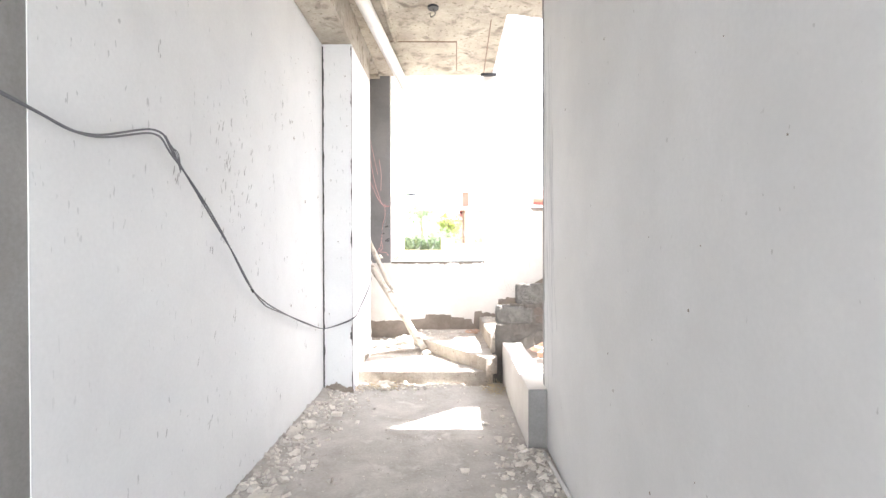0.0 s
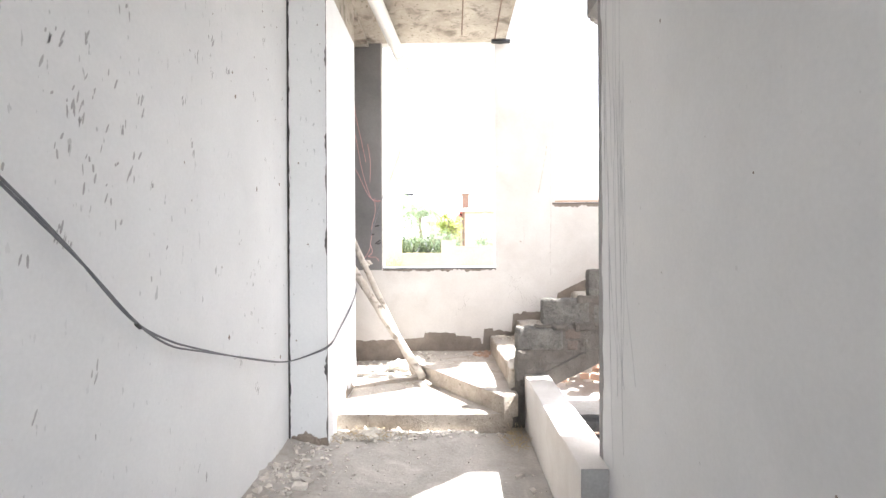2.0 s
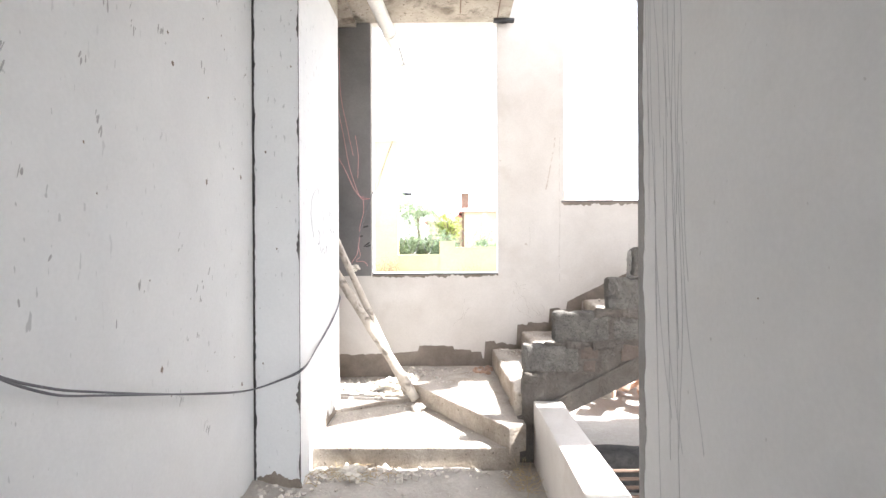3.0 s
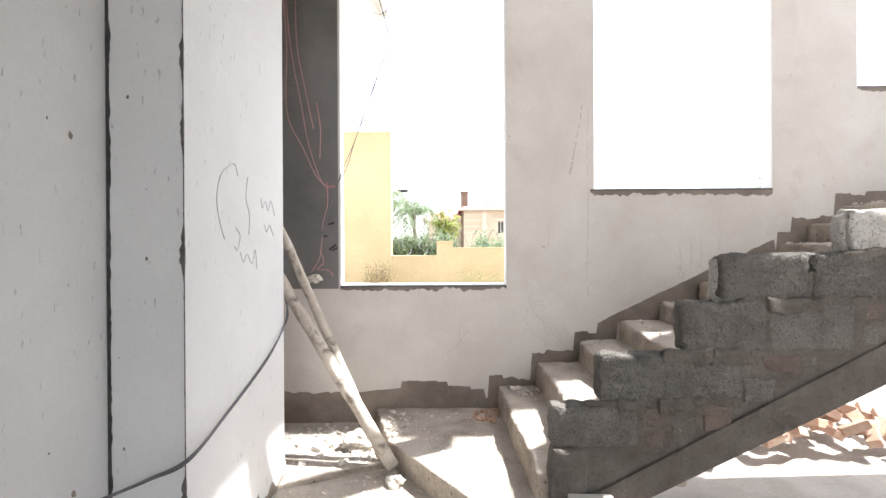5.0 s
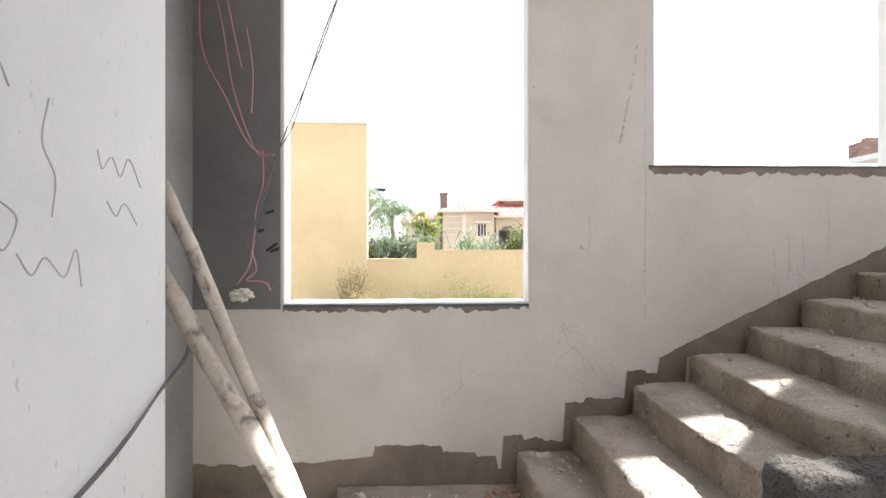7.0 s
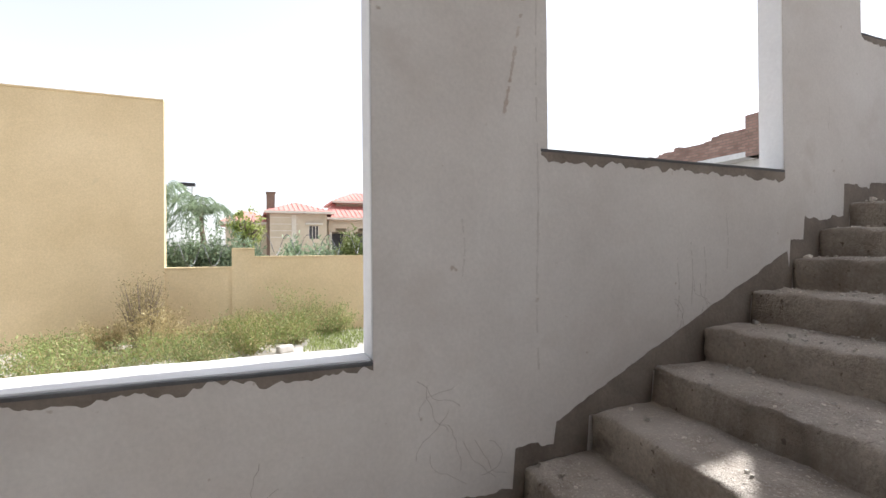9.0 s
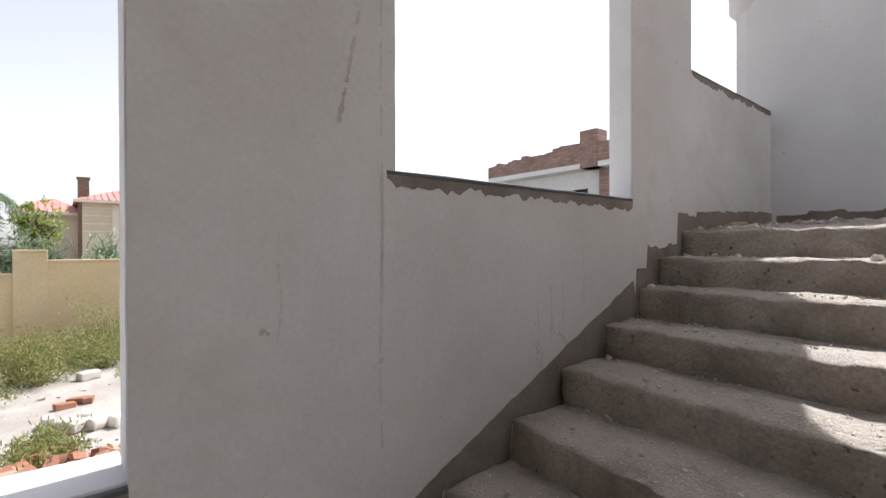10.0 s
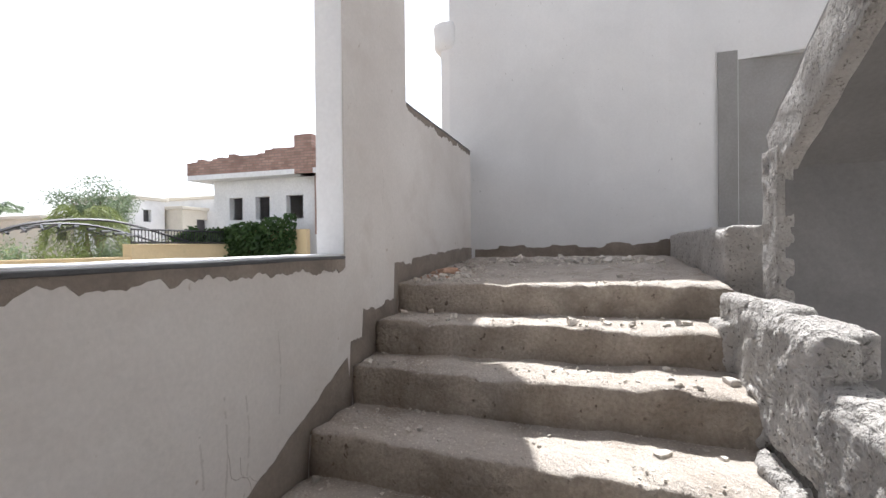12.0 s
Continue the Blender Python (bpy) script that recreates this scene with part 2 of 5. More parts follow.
def tube(bm, pts, radius, sides=8, cap=True):
    pts = [Vector(p) for p in pts]
    rings = []
    for i, p in enumerate(pts):
        d = (pts[min(i + 1, len(pts) - 1)] - pts[max(i - 1, 0)]).normalized()
        side = d.cross(Vector((0, 0, 1)) if abs(d.z) < 0.9 else Vector((1, 0, 0))).normalized()
        up = side.cross(d)
        r = radius(i / (len(pts) - 1)) if callable(radius) else radius
        rings.append([bm.verts.new(p + r * (math.cos(a) * side + math.sin(a) * up)) for a in (2 * math.pi * k / sides for k in range(sides))])
    for a, b in zip(rings, rings[1:]):
        for k in range(sides):
            bm.faces.new([a[k], a[(k + 1) % sides], b[(k + 1) % sides], b[k]])
    if cap:
        bm.faces.new(rings[0])
        bm.faces.new(rings[-1])


def curve_points(ctrl, per=8):
    """A smooth line through the control points."""
    c = [Vector(p) for p in ctrl]
    c = [2 * c[0] - c[1]] + c + [2 * c[-1] - c[-2]]
    out = []
    for i in range(1, len(c) - 2):
        for s in range(per):
            t = s / per
            a, b, d, e = c[i - 1], c[i], c[i + 1], c[i + 2]
            out.append(0.5 * ((2 * b) + (d - a) * t + (2 * a - 5 * b + 4 * d - e) * t * t + (3 * b - a - 3 * d + e) * t ** 3))
    return out + [c[-2]]


# ---- plan, in metres ----
LEFT, PIER_X, RIGHT = -1.13, -0.84, 0.80
PIER_Y, PIER_END, NICHE = 4.92, 5.97, -1.145
RIGHT_END = 3.80
WIN_Y, WIN_T = 6.79, 0.122
W1 = (-0.69, 0.586, 1.235, 3.78)
W2 = (1.255, 2.608, 1.965, 6.3)
W3 = (3.247, 4.571, 2.735, 6.3)
CEIL = 3.78
GROUND = -0.3
RISE = [0.155, 0.30, 0.47, 0.655, 0.82, 0.97, 1.11, 1.255, 1.395, 1.545, 1.685, 1.83]
# nosings of the steps at the stair wall and at the inner side
NOSE = [None, None, 0.525, 0.80, 1.135, 1.42, 1.74, 2.05, 2.34, 2.64, 2.86, 3.11]
NOSE_IN = [None, None, 0.55, 0.81, 1.08, 1.36, 1.57, 1.94, 2.27, 2.58, 2.90, 3.19]
INNER = 5.36
LOW_CORNER = 0.19

# ---- floor, ceiling, walls ----
def bank(x, y):
    """Height of the dirt banked along the corridor's walls."""
    near = max(0.0, 1 - max(0.0, x - LEFT) / 0.45) if y < PIER_Y else 0.0
    step = max(0.0, 1 - abs(y - 5.10) / 0.20) * (1.0 if x < 0.3 else 0.4)
    side = max(0.0, 1 - abs(x - 0.70) / 0.25) * max(0.0, 1 - abs(y - 3.4) / 0.8)
    return (0.055 * near ** 2 + 0.035 * step ** 2 + 0.04 * side ** 2) * (1.0 + 0.7 * noise.noise((x * 4, y * 4, 9)))


bm = bmesh.new()
gx = [-1.5 + i * 0.1 for i in range(25)]
gy = [-4.2 + i * 0.1 for i in range(96)]
grid = {}
for i, x in enumerate(gx):
    for j, y in enumerate(gy):
        grid[i, j] = bm.verts.new((x, y, bank(x, y) + 0.006 * noise.noise((x * 3, y * 3, 0)) + 0.004 * noise.noise((x * 9, y * 9, 4))))
for i in range(len(gx) - 1):
    for j in range(len(gy) - 1):
        bm.faces.new([grid[i, j], grid[i + 1, j], grid[i + 1, j + 1], grid[i, j + 1]])
floor = structure("floor", bm, DUST_FLOOR, "dusty bare concrete floor littered with plaster crumbs", "floor", True)

bm = bmesh.new()
box(bm, -1.5, 0.66, -4.2, 5.4, -0.6, -0.02)
box(bm, 0.66, 0.88, -4.2, 3.7, -0.6, -0.02)
structure("floor_slab", bm, CONCRETE, "concrete slab under the corridor floor", "floor")

bm = bmesh.new()
box(bm, LEFT - 0.23, LEFT, 1.70, PIER_Y, 0, 3.42)
structure("wall_left", bm, WHITE_SPLASHED, "white plastered corridor wall splashed with grey cement", "wall")
bm = bmesh.new()
box(bm, LEFT - 0.23, LEFT - 0.004, -4.2, 1.70, 0, 3.42)
structure("wall_left_near", bm, GREY_PLASTER, "bare grey cement rendered wall", "wall")
bm = bmesh.new()
box(bm, LEFT - 0.3, PIER_X, PIER_Y, PIER_END, 0, 3.42)
structure("wall_pier", bm, WHITE_SPLASHED, "white plastered pier with chipped corners and scribbles", "wall")
bm = bmesh.new()
box(bm, NICHE - 0.25, NICHE, PIER_END, WIN_Y, 0, 5.0)
structure("wall_niche", bm, GREY_PLASTER, "grey cement rendered side wall of the stair corner", "wall")
bm = bmesh.new()
box(bm, LEFT - 0.3, PIER_X, -4.2, PIER_END, 3.424, 4.0)
box(bm, LEFT - 0.3, PIER_X, PIER_END, WIN_Y, 3.74, 4.0)
structure("trim_beam", bm, SLAB, "raw concrete beam with board marks over the wall", "beam")

bm = bmesh.new()
us = [NICHE, W1[0], W1[1], 1.0, W2[0], 1.6, 2.2, W2[1], 2.9, W3[0], W3[1]]
zs = [-0.6, 0.38, 0.64, 0.92, W1[2], 1.28, W2[2], W3[2], W1[3], 6.3, 7.4]
holes = [W1, W2, W3, (1.0, 1.6, -1, 0.38), (1.6, 2.2, -1, 0.64), (2.2, 2.9, -1, 0.92), (2.9, W3[1], -1, 1.28)]
panel_wall(bm, us, zs, holes, lambda u, z, d: (u, WIN_Y + d, z), WIN_T)
structure("wall_window", bm, WHITE_CRACKED, "off-white plastered stair wall with cracks and bare window openings", "wall")

bm = bmesh.new()
box(bm, RIGHT, RIGHT + 0.23, -4.2, RIGHT_END, -0.3, 4.0)
structure("wall_right", bm, WHITE_PLAIN, "white plastered wall with scratches near its raw end", "wall")
# unseen wall behind the walker, its opening added around the fill lamp
bm = bmesh.new()
panel_wall(bm, [LEFT - 0.3, -1.1, 0.75, RIGHT + 0.23], [0, 0.2, 2.7, 4.0], [(-1.1, 0.75, 0.2, 2.7)], lambda u, z, d: (u, -2.6 - d, z), 0.22)
structure("wall_back", bm, WHITE_PLAIN, "unseen white plastered wall with an added opening", "wall")

bm = bmesh.new()
box(bm, PIER_X, 0.70, -4.2, WIN_Y, CEIL, 4.0)
box(bm, 0.70, RIGHT, -4.2, RIGHT_END, CEIL, 4.0)
# mostly unseen arm over the shaft, added and outlined to trim the sun
prism(bm, [(0.70, RIGHT_END + 0.002), (3.60, RIGHT_END + 0.002), (3.60, 4.17), (2.28, 4.17), (2.95, 4.75), (1.10, 5.21), (0.78, 5.10), (0.70, 5.10)], CEIL, 4.0)
structure("ceiling", bm, SLAB, "raw concrete ceiling slab with shuttering marks", "ceiling")

# end wall of the landing, slightly curved
bm = bmesh.new()
N = 26
ys = [3.0 + (7.03 - 3.0) * i / N for i in range(N + 1)]


def end_x(y):
    return 4.60 + 0.36 * math.sin(math.pi * min(max((6.95 - y) / 3.3, 0), 1))


ys = sorted(ys + [6.46, 4.87, 4.0, 6.96])
# unseen upper part is stepped at y 6.46 to shape sunlight on the stairs
panel_wall(bm, ys, [-0.6, 1.4, 2.03, 3.33, 3.62, 4.15, 7.4], [(3.0, 6.46, 4.15, 8), (6.96, 7.1, 3.62, 8), (4.0, 4.87, 2.03, 3.33), (4.0, 6.96, -1, 1.4)],
           lambda u, z, d: (end_x(u) + d, u, z), 0.24)
wall_end = structure("wall_end", bm, WHITE_PLAIN, "white plastered curved end wall of the stair landing", "wall", False)
bm = bmesh.new()
rough_box(bm, (4.57, 6.91, 3.54), (4.86, 7.10, 3.80), 0.07, 0.03, 0.012, 9.0, 5)
part("broken_cap", bm, WHITE_PLAIN, wall_end, "broken rounded plaster cap", True)
bm = bmesh.new()
box(bm, end_x(4.5) + 0.07, end_x(4.5) + 0.2, 3.9, 5.0, 1.9, 3.4)
part("blocked_opening", bm, GREY_PLASTER, wall_end, "grey rendered blocked opening")
# unseen roof added over the stairwell to block high sun, open along its far edge
bm = bmesh.new()
box(bm, -1.4, 4.02, 5.0, 7.01, 7.4, 7.6)
structure("ceiling_stairwell", bm, SLAB, "unseen roof slab added to block high sun", "ceiling")
# unseen slanting slabs added above the flight, outlined to cast shade on the steps
bm = bmesh.new()
prism(bm, [(3.04, 5.36), (3.14, 5.33), (3.86, 6.07), (4.18, 6.18), (4.36, 6.31), (4.36, 6.52), (3.86, 6.50), (3.52, 6.22), (3.29, 6.00), (3.04, 5.78)], CEIL, 4.0)
prism(bm, [(1.55, 5.57), (2.60, 6.17), (2.60, 6.38), (2.32, 6.24), (1.96, 6.06), (1.55, 5.76)], CEIL, 4.0)
structure("ceiling_beam", bm, SLAB, "unseen slanting slabs added to shade the steps", "beam")
# unseen walls added under the roof to close the upper stairwell
bm = bmesh.new()
box(bm, -1.4, -1.15, 5.0, 6.79, 4.0, 7.4)
box(bm, -1.15, 0.7, 5.0, 5.2, 4.0, 7.4)
structure("wall_upper", bm, WHITE_PLAIN, "unseen white plastered wall closing the upper stairwell", "wall")

# ---- stairs ----
stairs = thing("staircase", "unfinished cast concrete staircase covered with dust and crumbs", "staircase", at=(0.6, 5.2, 0))
stairs.location = (0, 0, 0)
bm = bmesh.new()
rough_prism(bm, [(PIER_X + 0.003, 5.17), (0.55, 5.17), (0.60, 6.7), (NICHE + 0.003, 6.7), (NICHE + 0.003, PIER_END + 0.004), (PIER_X + 0.003, PIER_END + 0.004)], 0.0, RISE[0])
part("step", bm, CONCRETE, stairs)
bm = bmesh.new()
rough_prism(bm, [(-0.42, WIN_Y), (-0.25, 6.18), (0.48, 5.14), (0.60, 5.2), (0.60, WIN_Y)], RISE[0] - 0.03, RISE[1])
part("step", bm, CONCRETE, stairs)
bm = bmesh.new()
rough_prism(bm, [(PIER_X + 0.01, 5.84), (-0.22, 6.14), (-0.40, WIN_Y), (NICHE + 0.003, WIN_Y), (NICHE + 0.003, PIER_END + 0.006), (PIER_X + 0.01, PIER_END + 0.006)], RISE[0] - 0.03, LOW_CORNER)
part("step", bm, CONCRETE, stairs, "low screed in the corner")
for k in range(2, 12):
    bm = bmesh.new()
    x0 = NOSE[k]
    x1 = max(NOSE[k + 1], NOSE_IN[k + 1]) + 0.10 if k < 11 else 5.0
    rough_box(bm, (x0, INNER - 0.02, RISE[k - 1] - 0.05), (x1, WIN_Y + 0.002 if k < 11 else 6.8, RISE[k]), 0.024, 0.028, 0.010, 9.0, k)
    for v in bm.verts:
        near = max(0.0, 1 - (v.co.x - x0) / 0.12)
        inner = min(1.0, max(0.0, (WIN_Y - v.co.y) / (WIN_Y - INNER)))
        v.co.x += (NOSE_IN[k] - x0) * inner * max(0.0, 1 - (v.co.x - x0) / 0.26)
        if v.co.z > RISE[k - 1]:
            v.co.x += near * 0.030 * noise.noise((v.co.y * 2.1, k * 3.7, 0.5))
        if v.co.z > RISE[k] - 0.06:
            v.co.z += near * (0.016 * noise.noise((v.co.y * 2.6, k * 5.1, 2.5)) - 0.008 + 0.010 * noise.noise((v.co.y * 13, v.co.x * 13, k)))
            v.co += near * 0.007 * noise.noise_vector(v.co * 34)
    if k == 11:
        for v in bm.verts:
            if v.co.x > 3.3 and v.co.z > 1.75:
                v.co.z += 0.075 * min(1, (v.co.x - 3.3) / 1.3)
    part("step", bm, CONCRETE, stairs, smooth=True)
# sloping slab under the flight
bm = bmesh.new()
prof = [(0.56, 0.0), (0.56, 0.30), (3.25, 1.70), (4.9, 1.76), (4.9, 1.56), (3.3, 1.50), (0.88, 0.33), (0.88, 0.0)]
a = [bm.verts.new((x, 5.288, z)) for x, z in prof]
b = [bm.verts.new((x, WIN_Y - 0.004, z)) for x, z in prof]
bm.faces.new(a)
bm.faces.new(b)
for i in range(len(prof)):
    bm.faces.new([a[i], a[(i + 1) % len(prof)], b[(i + 1) % len(prof)], b[i]])
part("waist_slab", bm, MORTAR, stairs)
bm = bmesh.new()
rough_box(bm, (3.34, 4.6, 1.6), (4.9, 5.335, 2.07), 0.03, 0.03, 0.018, 9.0, 31)
part("step", bm, PALE_BLOCK, stairs, "crumbling pale raised step", True)

# block balustrade on the inner side
bal = thing("block_balustrade", "stepped balustrade of rough grey concrete blocks", "balustrade")
BAL_Y0, BAL_Y1 = 5.295, 5.40
bm = bmesh.new()
rough_box(bm, (0.595, 5.285, 0.0), (0.76, 5.395, 0.625), 0.02, 0.03, 0.014, 9.0, 51)
part("newel", bm, MORTAR, bal, "lumpy mortar newel", True)
pts = [(0.61, 0.30), (0.66, 0.60), (0.84, 0.805), (1.21, 1.03), (1.39, 1.26), (1.94, 1.48), (2.26, 1.67), (2.70, 1.78), (3.05, 1.80), (3.05, 1.40), (0.88, 0.36)]
bm = bmesh.new()
a = [bm.verts.new((x, BAL_Y0 + 0.012, z)) for x, z in pts]
b = [bm.verts.new((x, BAL_Y1 - 0.002, z)) for x, z in pts]
bm.faces.new(a)
bm.faces.new(b)
for i in range(len(pts)):
    bm.faces.new([a[i], a[(i + 1) % len(pts)], b[(i + 1) % len(pts)], b[i]])
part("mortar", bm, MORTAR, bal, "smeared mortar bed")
# start and end along the flight, bottom and top of each block
BLOCKS = [(0.60, 0.985, 0.625, 0.815), (0.815, 1.20, 0.83, 1.045), (1.225, 1.50, 0.84, 1.035), (1.19, 1.56, 1.055, 1.28), (1.58, 1.96, 1.06, 1.27),
          (1.37, 1.76, 1.29, 1.495), (1.77, 2.16, 1.29, 1.50), (1.95, 2.26, 1.505, 1.695), (2.20, 2.56, 1.31, 1.48),
          (2.24, 2.50, 1.70, 1.81), (2.27, 2.62, 1.50, 1.69), (2.51, 2.76, 1.66, 1.825), (2.77, 3.04, 1.66, 1.80)]
for n, (x0, x1, z0, z1) in enumerate(BLOCKS):
    bm = bmesh.new()
    worn = 0.022
    rough_box(bm, (x0, BAL_Y0 + 0.004 * (n % 3), z0), (x1, BAL_Y1 + (0.015 if x0 > 1.7 else 0.004), z1), worn, 0.014, 0.006, 24.0, n)
    for v in bm.verts:
        # broken, crumbled top edges
        top = max(0.0, (v.co.z - z1 + 0.05) / 0.05)
        v.co.z -= top * 0.022 * max(0.0, noise.noise((v.co.x * 11, v.co.y * 11, n * 2.3)) + 0.15)
        v.co += 0.0035 * noise.noise_vector(v.co * 75)
    # upper blocks take the paler tone that includes sunlight
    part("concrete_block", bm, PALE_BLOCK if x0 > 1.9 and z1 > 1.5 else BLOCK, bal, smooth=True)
# pale roughcast smeared over the inner face of the upper courses, sunlight in its tone
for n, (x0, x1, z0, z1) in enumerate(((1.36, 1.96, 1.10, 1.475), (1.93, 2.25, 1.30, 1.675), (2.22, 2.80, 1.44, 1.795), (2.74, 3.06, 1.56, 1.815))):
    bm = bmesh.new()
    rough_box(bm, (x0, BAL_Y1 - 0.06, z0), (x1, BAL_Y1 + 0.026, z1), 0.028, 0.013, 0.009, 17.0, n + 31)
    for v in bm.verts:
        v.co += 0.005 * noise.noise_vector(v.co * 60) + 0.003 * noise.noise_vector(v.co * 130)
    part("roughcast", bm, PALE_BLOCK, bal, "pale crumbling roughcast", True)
# bits of brick and packing stone in the gaps, and mortar squeezed out of the joints
INFILL = [(1.02, 1.10, 0.625, 0.70, True), (1.00, 1.12, 0.715, 0.80, True), (1.15, 1.25, 0.68, 0.80, False), (1.28, 1.40, 0.70, 0.81, True), (1.54, 1.72, 0.955, 1.04, True), (1.76, 1.90, 0.97, 1.045, False),
          (1.99, 2.06, 1.08, 1.17, False), (2.00, 2.09, 1.19, 1.27, True), (2.12, 2.3, 1.10, 1.20, False), (1.46, 1.60, 0.83, 0.93, False), (2.3, 2.45, 1.21, 1.30, True)]
for n, (x0, x1, z0, z1, red) in enumerate(INFILL):
    bm = bmesh.new()
    rough_box(bm, (x0, BAL_Y0 + 0.002 + 0.006 * (n % 3), z0), (x1, BAL_Y1 - 0.02, z1), 0.012, 0.02, 0.010, 19.0, n + 20)
    part("packing_piece", bm, DULL_BRICK if red else BLOCK, bal, "broken piece of old brick" if red else "", True)
random.seed(5)
for n in range(26):
    x = random.uniform(0.70, 2.3)
    row = random.choice((0, 1, 2, 3))
    z = 0.82 + 0.225 * row
    if not 0.53 * (x - 0.62) + 0.50 < z < 0.56 * (x - 0.62) + 0.80:
        continue
    w, h = random.uniform(0.05, 0.15), random.uniform(0.015, 0.05)
    bm = bmesh.new()
    rough_box(bm, (x - w, BAL_Y0 - 0.002, z - h), (x + w, BAL_Y0 + 0.03, z + h * 0.6), 0.012, 0.02, 0.016, 15.0, n + 90)
    part("mortar_smear", bm, MORTAR, bal, "", True)
# lumps of mortar along the inner ends of the treads
for k in range(3, 11):
    z = RISE[k]
    bm = bmesh.new()
    rough_box(bm, (NOSE_IN[k] - 0.02, 5.36, z - 0.14), (NOSE_IN[k] + 0.25, 5.43 + 0.02 * (k % 3), z + 0.03), 0.03, 0.016, 0.022, 14.0, k + 60)
    part("mortar_lump", bm, PALE_BLOCK if k > 6 else CONCRETE, bal, "rough mortar lump", True)

# low wall beside the shaft
bm = bmesh.new()
rough_box(bm, (0.665, 3.66, -0.5), (0.86, 5.282, 0.43), 0.010, 0.10, 0.004, 4.0, 3)
structure("low_wall", bm, WHITE_CRACKED, "low plastered kerb wall beside the open shaft", "low wall", True)
# grey end plate: the backlit end's shade is put into its colour
bm = bmesh.new()
rough_box(bm, (0.668, 3.652, 0.0), (0.797, 3.664, 0.427), 0.003, 0.05, 0.002, 8.0, 6)
structure("trim_low_wall_end", bm, GREY_PLASTER, "grey end of the low wall, darkened for backlight", "low wall")

# upper flight with its supporting wall
uf = thing("upper_flight", "raw concrete upper stair flight with a ragged edge", "staircase")
prof = [(3.04, 1.50), (3.04, 2.28), (1.16, 3.28), (1.16, 3.56), (2.2, 3.04), (2.2, 2.98), (3.22, 2.46), (3.22, 1.50)]
bm = bmesh.new()
a = [bm.verts.new((x, 4.62, z)) for x, z in prof]
b = [bm.verts.new((x, 5.21, z)) for x, z in prof]
bm.faces.new(a)
bm.faces.new(b)
for i in range(len(prof)):
    bm.faces.new([a[i], a[(i + 1) % len(prof)], b[(i + 1) % len(prof)], b[i]])
part("waist_slab", bm, COLUMN_CEMENT, uf)
bm = bmesh.new()
rough_box(bm, (3.04, 5.18, 1.72), (3.21, 5.235, 2.36), 0.006, 0.02, 0.004, 17.0, 71)
part("raw_edge", bm, PALE_BLOCK, uf, "ragged concrete pier edge", smooth=True)
bm = bmesh.new()
tilt = Matrix.Translation((3.03, 5.17, 2.27)) @ Matrix.Rotation(radians(28), 4, "Y")
rough_box(bm, (-2.1, 0.0, 0.005), (0.06, 0.06, 0.20), 0.008, 0.02, 0.005, 9.0, 72, tilt)
part("raw_edge", bm, PALE_BLOCK, uf, "ragged concrete flight edge", smooth=True)
bm = bmesh.new()
box(bm, 3.05, 3.2, 3.4, 4.62, -0.3, 3.0)
box(bm, 3.05, 3.2, 4.62, 5.2, -0.3, 1.5)
structure("wall_shaft", bm, COLUMN_CEMENT, "grey cement rendered wall under the upper flight", "wall")


# ---- ragged cement bands ----
def band(name, xs, lower, upper, place, mat, label, category="trim"):
    """A thin strip between two lines, 3 mm proud of its wall. place(u, z, d): a point d metres off the wall."""
    bm = bmesh.new()
    rows = []
    for u in xs:
        lo, hi = lower(u), max(lower(u) + 0.004, upper(u))
        rows.append([bm.verts.new(place(u, lo, 0.0)), bm.verts.new(place(u, lo, 0.0016)), bm.verts.new(place(u, hi, 0.0016)), bm.verts.new(place(u, hi, 0.0))])
    for p, q in zip(rows, rows[1:]):
        for k in range(3):
            bm.faces.new([p[k], q[k], q[k + 1], p[k + 1]])
    return structure(name, bm, mat, label, category)


def jag(u, amp, f=14.0, s=0.0):
    return amp * (noise.noise((u * f, s, 0.3)) + 0.6 * noise.noise((u * f * 2.7, s, 1.3)) + 0.4 * noise.noise((u * f * 7, s, 2.3)))


def tread_at(x, y=WIN_Y):
    z = RISE[1]
    for k in range(2, 12):
        if x > NOSE[k] + (NOSE_IN[k] - NOSE[k]) * (WIN_Y - y) / (WIN_Y - INNER) + 0.01:
            z = RISE[k] + (0.075 * min(1, max(0, (x - 3.3) / 1.3)) if k == 11 else 0)
    return z


def dado_top(x):
    if x < 0.42:
        z = 0.42 + 0.025 * math.sin(x * 3 + 1)
        if -0.22 < x < 0.13:
            z = 0.505
        elif x < 0.3:
            z += 0.02
        return z + jag(x, 0.012)
    if 1.28 < x < 2.62:
        return 0.95 + (x - 1.28) * 0.47 + jag(x, 0.008)
    if x > 3.3:
        return 1.935 + 0.05 * min(1, (x - 3.3) / 1.0) + jag(x, 0.012)
    step = 0.11
    return tread_at(math.floor(x / step) * step + 0.12) + (0.065 if x < 1.28 else 0.07) + 0.02 * math.sin(math.floor(x / step) * 5) + jag(x, 0.014)


